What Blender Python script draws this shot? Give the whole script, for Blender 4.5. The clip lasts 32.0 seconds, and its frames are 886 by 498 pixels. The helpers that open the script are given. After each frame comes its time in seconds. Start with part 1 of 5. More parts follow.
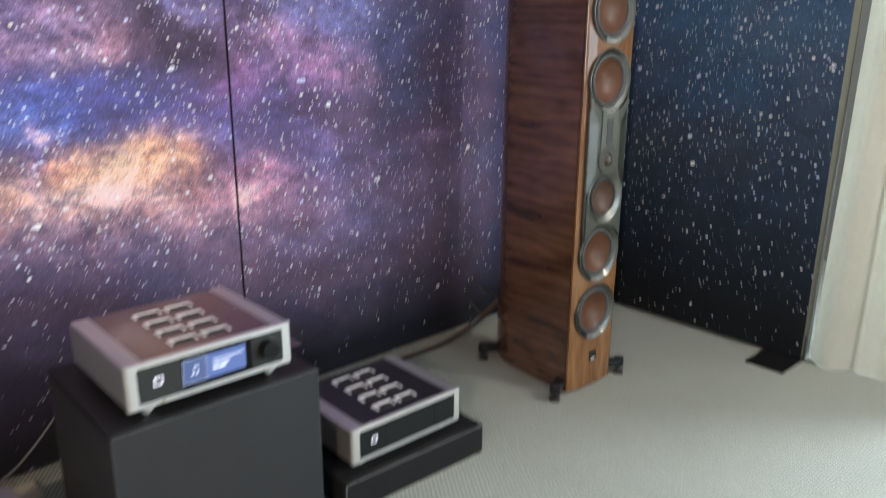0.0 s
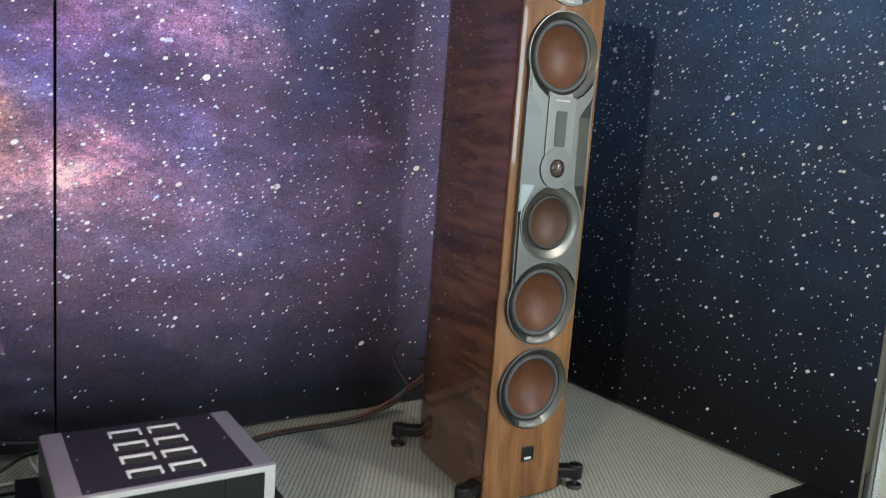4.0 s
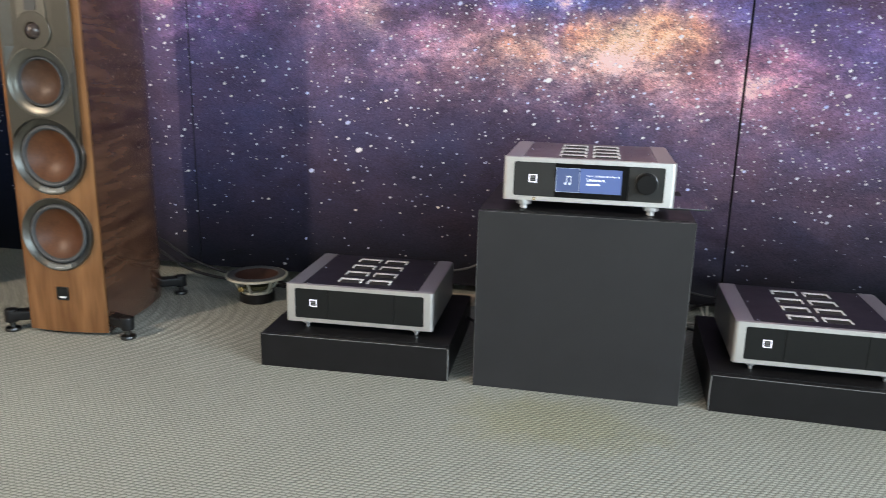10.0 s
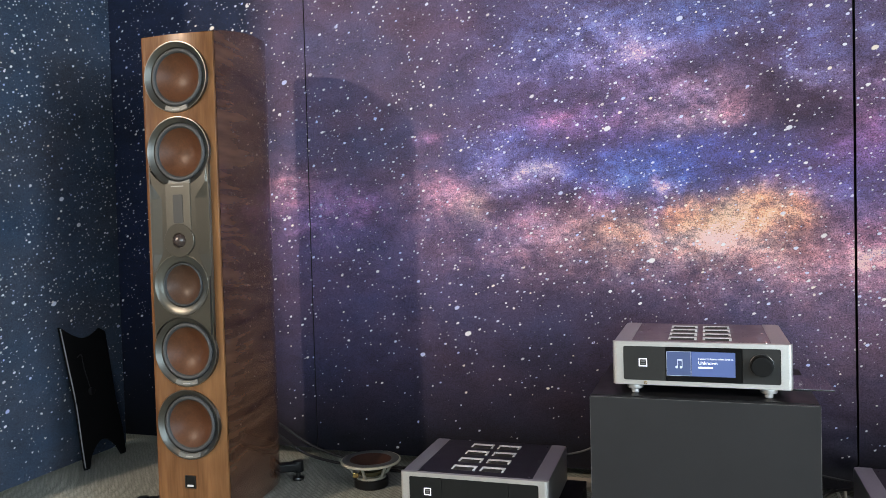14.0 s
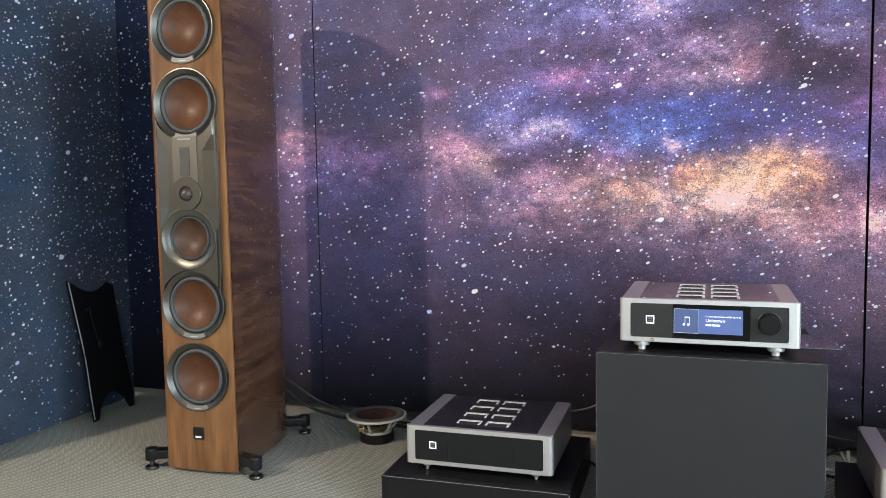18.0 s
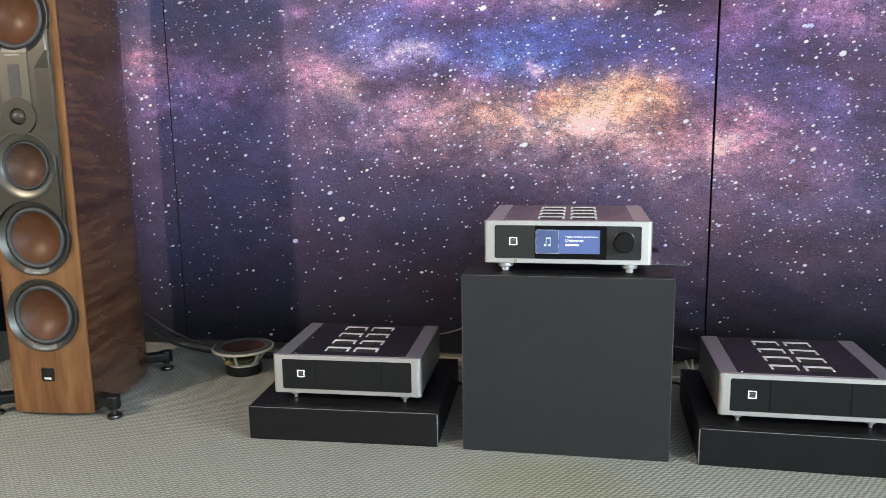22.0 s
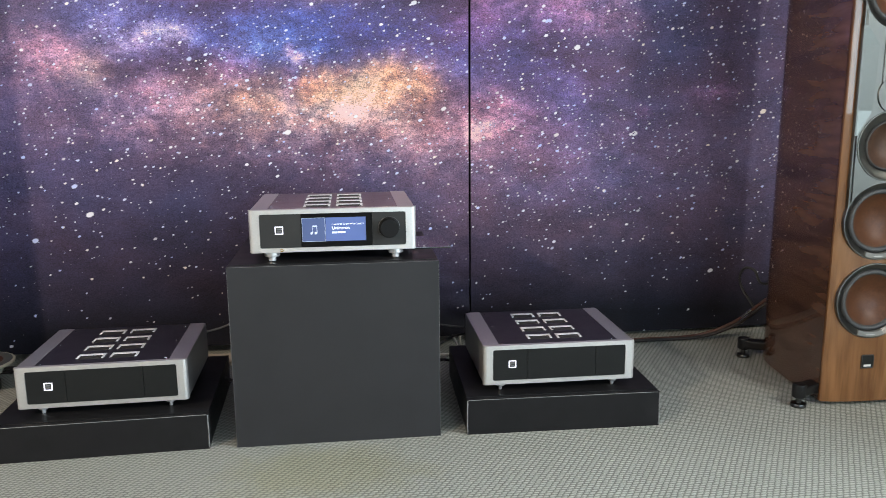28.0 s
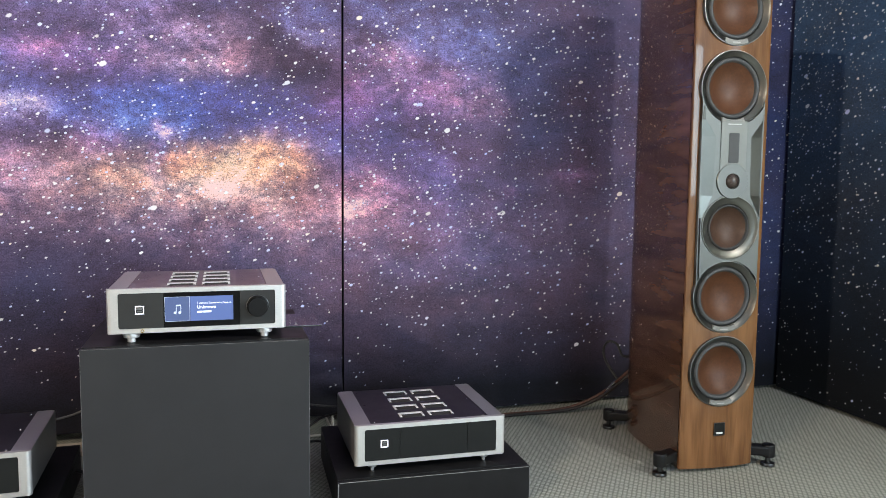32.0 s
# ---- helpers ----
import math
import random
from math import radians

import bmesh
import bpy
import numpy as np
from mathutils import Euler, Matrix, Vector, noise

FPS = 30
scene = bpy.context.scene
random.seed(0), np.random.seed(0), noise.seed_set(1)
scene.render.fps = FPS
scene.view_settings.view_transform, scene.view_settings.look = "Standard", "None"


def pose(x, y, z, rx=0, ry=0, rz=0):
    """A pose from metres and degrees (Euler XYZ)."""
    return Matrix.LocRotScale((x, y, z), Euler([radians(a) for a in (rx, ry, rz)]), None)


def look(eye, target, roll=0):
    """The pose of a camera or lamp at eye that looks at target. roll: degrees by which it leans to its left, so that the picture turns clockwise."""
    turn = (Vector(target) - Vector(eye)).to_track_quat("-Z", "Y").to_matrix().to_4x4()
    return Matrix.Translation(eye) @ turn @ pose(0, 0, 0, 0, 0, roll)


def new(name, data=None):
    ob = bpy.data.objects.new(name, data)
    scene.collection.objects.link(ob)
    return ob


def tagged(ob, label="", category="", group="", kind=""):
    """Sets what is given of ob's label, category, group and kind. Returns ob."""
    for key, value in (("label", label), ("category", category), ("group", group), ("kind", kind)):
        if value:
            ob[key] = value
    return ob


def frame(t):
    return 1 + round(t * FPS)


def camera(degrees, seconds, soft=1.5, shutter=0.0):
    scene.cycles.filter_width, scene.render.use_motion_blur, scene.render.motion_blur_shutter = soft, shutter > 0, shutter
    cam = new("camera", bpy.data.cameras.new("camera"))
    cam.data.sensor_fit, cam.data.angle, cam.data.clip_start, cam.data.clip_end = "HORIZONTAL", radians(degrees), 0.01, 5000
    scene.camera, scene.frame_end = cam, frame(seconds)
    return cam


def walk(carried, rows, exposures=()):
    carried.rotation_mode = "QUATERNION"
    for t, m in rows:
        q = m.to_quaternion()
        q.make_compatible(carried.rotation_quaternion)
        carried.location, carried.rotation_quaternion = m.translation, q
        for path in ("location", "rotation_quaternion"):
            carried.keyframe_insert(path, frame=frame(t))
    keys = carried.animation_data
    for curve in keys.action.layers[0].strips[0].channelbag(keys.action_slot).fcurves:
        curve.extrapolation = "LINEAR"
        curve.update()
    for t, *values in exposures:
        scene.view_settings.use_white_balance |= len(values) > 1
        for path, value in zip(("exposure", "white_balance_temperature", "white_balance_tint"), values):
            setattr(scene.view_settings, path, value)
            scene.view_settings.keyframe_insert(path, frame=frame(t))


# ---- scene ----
cam = camera(60.1, 32.0, soft=0.8, shutter=0.55)
PATH = [
    (0, (0.148, 0.032, 1.388), (1.453, 1.437, 0.818), 0.4),
    (0.1, (0.203, 0.049, 1.396), (1.512, 1.469, 0.878), 0.3),
    (0.2, (0.259, 0.066, 1.405), (1.575, 1.495, 0.934), 0.3),
    (0.5, (0.42, 0.117, 1.422), (1.772, 1.538, 1.031), 0.2),
    (0.9, (0.593, 0.186, 1.397), (2.052, 1.501, 1.022), 0.6),
    (1, (0.638, 0.202, 1.392), (2.128, 1.483, 1.019), 0.8),
    (1.1, (0.687, 0.217, 1.390), (2.202, 1.470, 1.019), 1.1),
    (1.5, (0.89, 0.269, 1.393), (2.42, 1.504, 1.027), 2.3),
    (1.9, (1.049, 0.307, 1.388), (2.503, 1.635, 1.038), 2.3),
    (2, (1.083, 0.311, 1.383), (2.494, 1.685, 1.034), 2.3),
    (2.1, (1.118, 0.312, 1.375), (2.482, 1.730, 1.023), 2.4),
    (2.5, (1.216, 0.29, 1.322), (2.458, 1.818, 0.97), 3.0),
    (4.5, (1.099, 0.069, 0.927), (2.147, 1.746, 0.628), 3.8),
    (5, (1.086, -0.06, 0.951), (1.974, 1.695, 0.592), 1.8),
    (5.5, (1.04, -0.158, 0.946), (1.811, 1.649, 0.57), 1.4),
    (6, (1.033, -0.208, 0.933), (1.673, 1.644, 0.534), 0.9),
    (6.5, (1.017, -0.227, 0.919), (1.479, 1.667, 0.473), 0.4),
    (7, (0.984, -0.226, 0.901), (1.325, 1.681, 0.407), 0.7),
    (7.5, (0.971, -0.245, 0.889), (1.223, 1.673, 0.379), 1.1),
    (8, (0.966, -0.251, 0.883), (1.153, 1.673, 0.368), 1.5),
    (8.5, (0.957, -0.27, 0.889), (1.048, 1.661, 0.378), 1.3),
    (9, (0.935, -0.274, 0.893), (0.863, 1.657, 0.377), 1.4),
    (9.5, (0.917, -0.281, 0.891), (0.713, 1.641, 0.377), 1.4),
    (10, (0.908, -0.3, 0.89), (0.55, 1.603, 0.391), 1.3),
    (10.5, (0.907, -0.308, 0.895), (0.466, 1.59, 0.446), 1.2),
    (11, (0.905, -0.312, 0.902), (0.423, 1.588, 0.506), 1.2),
    (11.5, (0.908, -0.33, 0.922), (0.372, 1.576, 0.643), 0.5),
    (12, (0.907, -0.343, 0.929), (0.33, 1.562, 0.733), -0.1),
    (12.5, (0.91, -0.35, 0.944), (0.305, 1.552, 0.819), -0.9),
    (13, (0.912, -0.361, 0.949), (0.293, 1.539, 0.881), -1.5),
    (13.5, (0.916, -0.36, 0.953), (0.285, 1.537, 0.898), -1.7),
    (14, (0.913, -0.363, 0.951), (0.278, 1.532, 0.886), -1.6),
    (14.5, (0.916, -0.361, 0.948), (0.271, 1.532, 0.896), -1.6),
    (16.5, (0.91, -0.362, 0.937), (0.256, 1.527, 0.867), -1.4),
    (17, (0.908, -0.363, 0.931), (0.255, 1.525, 0.834), -1.2),
    (17.5, (0.904, -0.36, 0.926), (0.254, 1.526, 0.789), -1.1),
    (18, (0.905, -0.356, 0.928), (0.255, 1.528, 0.768), -1.0),
    (18.5, (0.904, -0.354, 0.921), (0.263, 1.53, 0.73), -0.9),
    (19, (0.906, -0.35, 0.915), (0.281, 1.536, 0.686), -1.0),
    (19.5, (0.91, -0.342, 0.916), (0.315, 1.549, 0.645), -1.2),
    (20, (0.913, -0.336, 0.914), (0.366, 1.566, 0.629), -1.5),
    (20.5, (0.922, -0.327, 0.914), (0.46, 1.596, 0.616), -1.5),
    (21, (0.921, -0.329, 0.909), (0.509, 1.605, 0.606), -1.3),
    (21.5, (0.915, -0.327, 0.912), (0.543, 1.612, 0.593), -1.1),
    (22, (0.915, -0.328, 0.905), (0.59, 1.616, 0.564), -0.8),
    (22.5, (0.918, -0.34, 0.907), (0.65, 1.61, 0.555), -0.6),
    (23, (0.918, -0.328, 0.894), (0.719, 1.62, 0.484), -0.6),
    (23.5, (0.92, -0.327, 0.892), (0.786, 1.615, 0.432), -0.7),
    (24, (0.919, -0.328, 0.894), (0.889, 1.618, 0.434), -0.2),
    (24.5, (0.919, -0.328, 0.895), (0.966, 1.62, 0.442), -0.0),
    (25, (0.923, -0.325, 0.9), (1.038, 1.623, 0.46), 0.1),
    (25.5, (0.922, -0.325, 0.899), (1.074, 1.625, 0.479), -0.1),
    (27.5, (0.931, -0.321, 0.902), (1.158, 1.629, 0.518), -0.5),
    (28, (0.937, -0.325, 0.903), (1.191, 1.622, 0.525), -0.5),
    (28.5, (0.949, -0.335, 0.903), (1.26, 1.607, 0.541), -0.3),
    (29, (0.947, -0.336, 0.906), (1.324, 1.599, 0.57), -0.1),
    (29.5, (0.952, -0.333, 0.905), (1.399, 1.591, 0.594), 0.3),
    (30, (0.949, -0.333, 0.906), (1.441, 1.586, 0.63), 0.6),
    (30.5, (0.953, -0.338, 0.908), (1.47, 1.58, 0.676), 0.7),
    (31, (0.953, -0.339, 0.912), (1.492, 1.576, 0.705), 0.7),
    (31.5, (0.954, -0.341, 0.913), (1.51, 1.571, 0.72), 0.6),
    (32, (0.953, -0.34, 0.912), (1.522, 1.569, 0.728), 0.6),
]
EXPOSURES = [(0, 0.1), (1, 0.0), (2.5, 0.08), (5, 0.27), (7, 0.05), (10, 0.03), (12, -0.03), (13, -0.12), (14.5, -0.12), (18, 0.05), (20, 0.03), (22.5, 0.05), (29, 0.1), (32, 0.15)]          # seconds, stops
walk(cam, [(t, look(eye, target, roll)) for t, eye, target, roll in PATH], EXPOSURES)

# ---- world and light ----
world = bpy.data.worlds.new("daylight")
scene.world = world
world.use_nodes = True
wn = world.node_tree
sky = wn.nodes.new("ShaderNodeTexSky")
sky.sky_type = "NISHITA"
sky.sun_disc = False
sky.sun_elevation, sky.sun_rotation = radians(38), radians(200)
wn.links.new(sky.outputs[0], wn.nodes["Background"].inputs[0])
wn.nodes["Background"].inputs[1].default_value = 0.08


def area_lamp(name, m, sx, sy, watts, colour):
    d = bpy.data.lights.new(name, "AREA")
    d.shape, d.size, d.size_y, d.energy, d.color = "RECTANGLE", sx, sy, watts, colour
    ob = new(name, d)
    ob.matrix_world = m
    return ob


def bulb(name, place, watts, colour, radius):
    d = bpy.data.lights.new(name, "POINT")
    d.energy, d.color, d.shadow_soft_size = watts, colour, radius
    ob = new(name, d)
    ob.location = place
    return ob


ROOM = dict(x0=-4.2, x1=4.9, y0=-4.6, y1=2.95, top=2.9)
SOUTH_FILLS = [(2.7, 2.0)]          # centre along the south wall, width
EAST_WINDOWS, WEST_FILLS = [(-2.80, 1.8), (-0.60, 0.9)], [(0.1, 1.9)]          # centre along the side wall, width
# unseen south opening, added as fill for the fronts that face the camera
for wx, ww in SOUTH_FILLS:
    area_lamp("south_fill_light", look((wx, ROOM["y0"] + 0.02, 1.55), (wx, 2.0, 1.55)), ww, 1.6, 105, (0.64, 0.85, 1.0))
for (wy, ww), watts, z in zip(EAST_WINDOWS, (72, 225), (1.15, 1.55)):
    area_lamp("east_window_daylight", look((ROOM["x1"] - 0.02, wy, z), (0.0, wy, z)), ww, 1.9 if z < 1.5 else 1.0, watts, (0.71, 0.86, 1.0))
# unseen west opening, added as fill for the right half of the backdrop
for wy, ww in WEST_FILLS:
    area_lamp("west_fill_light", look((ROOM["x0"] + 0.02, wy, 1.6), (0.0, wy, 1.6)), ww, 1.9, 55, (0.66, 0.86, 1.0))
bulb("ceiling_lamp_left", (-2.40, -1.50, 2.66), 425, (1.0, 0.81, 0.64), 0.085)
bulb("ceiling_lamp_right", (3.27, -0.50, 2.20), 108, (1.0, 0.94, 0.88), 0.10)


# ---- materials ----
def material(name):
    m = bpy.data.materials.new(name)
    m.use_nodes = True
    nt = m.node_tree
    return m, nt, nt.nodes["Principled BSDF"]


def coords(nt, scale=(1, 1, 1), kind="Object", turn=(0, 0, 0)):
    tc = nt.nodes.new("ShaderNodeTexCoord")
    mp = nt.nodes.new("ShaderNodeMapping")
    mp.inputs["Scale"].default_value = scale
    mp.inputs["Rotation"].default_value = [radians(a) for a in turn]
    nt.links.new(tc.outputs[kind], mp.inputs["Vector"])
    return mp.outputs[0]


def noise_tex(nt, vec, scale, detail=4.0, rough=0.55, distort=0.0):
    n = nt.nodes.new("ShaderNodeTexNoise")
    n.inputs["Scale"].default_value, n.inputs["Detail"].default_value = scale, detail
    n.inputs["Roughness"].default_value, n.inputs["Distortion"].default_value = rough, distort
    if vec is not None:
        nt.links.new(vec, n.inputs["Vector"])
    return n.outputs["Fac"]


def ramp(nt, fac, stops):
    r = nt.nodes.new("ShaderNodeValToRGB")
    while len(r.color_ramp.elements) < len(stops):
        r.color_ramp.elements.new(0.5)
    for e, (p, c) in zip(r.color_ramp.elements, stops):
        e.position, e.color = p, (*c, 1) if len(c) == 3 else c
    nt.links.new(fac, r.inputs[0])
    return r.outputs[0]


def maths(nt, op, a, b=None, c=None, clamp=False):
    n = nt.nodes.new("ShaderNodeMath")
    n.operation, n.use_clamp = op, clamp
    for k, v in enumerate((a, b, c)):
        if v is None:
            continue
        if isinstance(v, (int, float)):
            n.inputs[k].default_value = v
        else:
            nt.links.new(v, n.inputs[k])
    return n.outputs[0]


def mix(nt, fac, a, b, how="MIX"):
    n = nt.nodes.new("ShaderNodeMix")
    n.data_type, n.blend_type = "RGBA", how
    for sock, v in ((n.inputs[0], fac), (n.inputs[6], a), (n.inputs[7], b)):
        if isinstance(v, (int, float)):
            sock.default_value = v
        elif isinstance(v, tuple):
            sock.default_value = (*v, 1)
        else:
            nt.links.new(v, sock)
    return n.outputs[2]


def bump(nt, bsdf, height, strength=0.3, distance=0.002):
    b = nt.nodes.new("ShaderNodeBump")
    b.inputs["Strength"].default_value, b.inputs["Distance"].default_value = strength, distance
    nt.links.new(height, b.inputs["Height"])
    nt.links.new(b.outputs[0], bsdf.inputs["Normal"])


def simple(name, colour, rough=0.5, metal=0.0, vary=0.25, scale=40.0, coat=0.0, relief=0.08, stretch=(1, 1, 1), spec=0.5, patchy=0.25):
    """A plain surface with mottled tone, uneven gloss and fine relief."""
    m, nt, b = material(name)
    v = coords(nt, stretch)
    f = noise_tex(nt, v, scale, 6)
    f2 = noise_tex(nt, v, scale * 0.12, 3)
    both = maths(nt, "MULTIPLY_ADD", f, 0.5, maths(nt, "MULTIPLY", f2, 0.5))
    lo, hi = tuple(c * (1 - vary) for c in colour), tuple(min(1, c * (1 + vary)) for c in colour)
    nt.links.new(ramp(nt, both, [(0.3, lo), (0.7, hi)]), b.inputs["Base Color"])
    r = maths(nt, "MULTIPLY_ADD", both, patchy, max(0.02, rough - 0.48 * patchy), clamp=True)
    nt.links.new(r, b.inputs["Roughness"])
    b.inputs["Metallic"].default_value = metal
    b.inputs["Coat Weight"].default_value = coat
    b.inputs["Coat Roughness"].default_value = 0.04
    b.inputs["Specular IOR Level"].default_value = spec
    if relief:
        bump(nt, b, f, relief, 0.001)
    return m


def glowing(name, colour, strength):
    m, nt, b = material(name)
    b.inputs["Base Color"].default_value = (*colour, 1)
    b.inputs["Emission Color"].default_value = (*colour, 1)
    b.inputs["Emission Strength"].default_value = strength
    b.inputs["Roughness"].default_value = 0.2
    return m


def starry_print(name):
    """Sublimation-printed stretch fabric: the broad colours come from the panel, the grain and the stars from textures."""
    m, nt, b = material(name)
    uv = coords(nt, kind="UV")
    at = nt.nodes.new("ShaderNodeAttribute")
    at.attribute_name = "print"
    cl = nt.nodes.new("ShaderNodeAttribute")
    cl.attribute_name = "cloud"
    flat = coords(nt, (1.0, 1.45, 1.0), "UV", (0, 0, -9))
    lump = noise_tex(nt, flat, 6, 12, 0.66, 0.5)
    clot = noise_tex(nt, flat, 24, 8, 0.72, 0.3)
    fine = noise_tex(nt, uv, 75, 5, 0.75)
    grit = noise_tex(nt, uv, 200, 3, 0.65)
    lum = maths(nt, "MULTIPLY", at.outputs["Alpha"], maths(nt, "MULTIPLY_ADD", noise_tex(nt, uv, 4.6, 6, 0.68), 4.2, -0.85))
    # clumps and dark lanes inside the clouds
    thick = maths(nt, "MULTIPLY_ADD", lump, 1.1, maths(nt, "MULTIPLY", clot, 0.9))
    thick = maths(nt, "POWER", thick, 5.0)
    thick = maths(nt, "MINIMUM", thick, 2.6)
    dust = maths(nt, "MULTIPLY_ADD", fine, 2.6, maths(nt, "MULTIPLY_ADD", grit, 4.0, -2.3))
    dust = maths(nt, "MAXIMUM", dust, 0.15)
    thick = maths(nt, "MULTIPLY", thick, dust)
    hue = maths(nt, "SUBTRACT", noise_tex(nt, flat, 11, 6, 0.65), 0.5)
    tone = nt.nodes.new("ShaderNodeCombineColor")
    nt.links.new(maths(nt, "MULTIPLY", thick, maths(nt, "MULTIPLY_ADD", hue, 1.1, 1.0)), tone.inputs[0])
    nt.links.new(thick, tone.inputs[1])
    nt.links.new(maths(nt, "MULTIPLY", thick, maths(nt, "MULTIPLY_ADD", hue, -0.9, 1.0)), tone.inputs[2])
    cloud = mix(nt, 1.0, cl.outputs["Color"], tone.outputs[0], "MULTIPLY")
    # the plain night between them, bluer and mauver by turns
    drift = noise_tex(nt, flat, 2.3, 6, 0.6)
    tinge = ramp(nt, drift, [(0.32, (0.80, 1.02, 1.16)), (0.68, (1.18, 0.98, 0.88))])
    quiet = maths(nt, "MULTIPLY_ADD", maths(nt, "SUBTRACT", lump, 0.5), 1.4, maths(nt, "MULTIPLY_ADD", fine, 1.2, maths(nt, "MULTIPLY_ADD", grit, 2.1, -0.65)))
    comb = nt.nodes.new("ShaderNodeCombineColor")
    for k in range(3):
        nt.links.new(maths(nt, "MAXIMUM", quiet, 0.3), comb.inputs[k])
    base = mix(nt, 1.0, mix(nt, 1.0, at.outputs["Color"], comb.outputs[0], "MULTIPLY"), tinge, "MULTIPLY")
    col = mix(nt, 1.0, base, cloud, "ADD")
    cap = nt.nodes.new("ShaderNodeMix")
    cap.data_type, cap.blend_type = "RGBA", "DARKEN"
    cap.inputs[0].default_value = 1.0
    cap.inputs[7].default_value = (0.88, 0.62, 0.62, 1)
    nt.links.new(col, cap.inputs[6])
    col = cap.outputs[2]
    warp = nt.nodes.new("ShaderNodeTexNoise")
    warp.inputs["Scale"].default_value, warp.inputs["Detail"].default_value = 130, 2
    nt.links.new(uv, warp.inputs["Vector"])
    ragged = nt.nodes.new("ShaderNodeVectorMath")
    ragged.operation = "MULTIPLY_ADD"
    ragged.inputs[1].default_value = (0.0055, 0.0055, 0)
    nt.links.new(warp.outputs["Color"], ragged.inputs[0])
    nt.links.new(uv, ragged.inputs[2])
    drawn = nt.nodes.new("ShaderNodeMapping")          # the dots are drawn out a little, rising to one side
    drawn.vector_type = "TEXTURE"
    drawn.inputs["Rotation"].default_value = (0, 0, radians(22))
    drawn.inputs["Scale"].default_value = (1.28, 0.86, 1)
    nt.links.new(ragged.outputs[0], drawn.inputs["Vector"])
    for scale, size, many, bright, seed in ((7.0, 0.060, 0.70, 1.0, 3.1), (17.0, 0.086, 0.74, 1.0, 7.7), (33.0, 0.150, 0.66, 1.0, 1.3), (64.0, 0.20, 0.58, 0.9, 5.9)):
        off = nt.nodes.new("ShaderNodeVectorMath")
        off.operation = "ADD"
        off.inputs[1].default_value = (seed, seed * 0.7, 0)
        nt.links.new(drawn.outputs[0], off.inputs[0])
        vo = nt.nodes.new("ShaderNodeTexVoronoi")
        vo.voronoi_dimensions = "2D"
        vo.inputs["Scale"].default_value = scale
        nt.links.new(off.outputs[0], vo.inputs["Vector"])
        sep = nt.nodes.new("ShaderNodeSeparateColor")
        nt.links.new(vo.outputs["Color"], sep.inputs[0])
        chance = maths(nt, "LESS_THAN", sep.outputs[0], maths(nt, "MULTIPLY", lum, many))
        rad = maths(nt, "MULTIPLY_ADD", maths(nt, "POWER", sep.outputs[1], 2.2), size, size * 0.32)
        edge = maths(nt, "SUBTRACT", rad, vo.outputs["Distance"])
        dot = maths(nt, "MULTIPLY", edge, 3.2 / size, clamp=True)
        dot = maths(nt, "MULTIPLY", maths(nt, "MULTIPLY", dot, chance), maths(nt, "MULTIPLY_ADD", maths(nt, "POWER", sep.outputs[1], 1.5), bright * 0.75, bright * 0.25))
        tint = ramp(nt, sep.outputs[2], [(0.0, (0.55, 0.62, 0.95)), (0.45, (0.85, 0.86, 0.9)), (0.8, (0.88, 0.86, 0.88)), (1.0, (0.95, 0.86, 0.74))])
        col = mix(nt, dot, col, tint)
    nt.links.new(col, b.inputs["Base Color"])
    b.inputs["Roughness"].default_value = 0.75
    b.inputs["Sheen Weight"].default_value = 0.05
    b.inputs["Specular IOR Level"].default_value = 0.25
    weave = noise_tex(nt, uv, 900, 2)
    bump(nt, b, weave, 0.05, 0.0006)
    return m


def walnut(name, dark, light, swirl, stretch, coat=1.0, rough=0.28, span=0.18):
    """Lacquered walnut veneer; stretch sets the way of the grain."""
    m, nt, b = material(name)
    v = coords(nt, stretch)
    warp = noise_tex(nt, v, 1.6, 3, 0.5, swirl)
    fibre = noise_tex(nt, v, 14, 8, 0.65, 0.4)
    wv = nt.nodes.new("ShaderNodeTexWave")
    wv.inputs["Scale"].default_value, wv.inputs["Distortion"].default_value = 1.6, 7 + 4 * swirl
    wv.inputs["Detail"].default_value, wv.inputs["Detail Scale"].default_value = 4, 1.2
    wv.bands_direction = "Z"
    nt.links.new(v, wv.inputs["Vector"])
    g = maths(nt, "ADD", maths(nt, "MULTIPLY", warp, 0.64), maths(nt, "MULTIPLY_ADD", fibre, 0.26, maths(nt, "MULTIPLY", wv.outputs["Fac"], 0.10)))
    mid = tuple((a + c) / 2 for a, c in zip(dark, light))
    nt.links.new(ramp(nt, g, [(0.5 - span, dark), (0.5, mid), (0.5 + span, light)]), b.inputs["Base Color"])
    b.inputs["Roughness"].default_value = rough
    b.inputs["Specular IOR Level"].default_value = 0.2
    b.inputs["Coat Weight"].default_value = coat
    b.inputs["Coat Roughness"].default_value = 0.03
    return m


def brushed(name, colour, rough, stretch, metal=1.0):
    m, nt, b = material(name)
    v = coords(nt, stretch)
    f = noise_tex(nt, v, 60, 5, 0.6)
    lo, hi = tuple(c * 0.86 for c in colour), tuple(min(1, c * 1.1) for c in colour)
    nt.links.new(ramp(nt, f, [(0.3, lo), (0.7, hi)]), b.inputs["Base Color"])
    nt.links.new(maths(nt, "MULTIPLY_ADD", f, 0.2, rough - 0.1), b.inputs["Roughness"])
    b.inputs["Metallic"].default_value = metal
    bump(nt, b, f, 0.05, 0.0004)
    return m


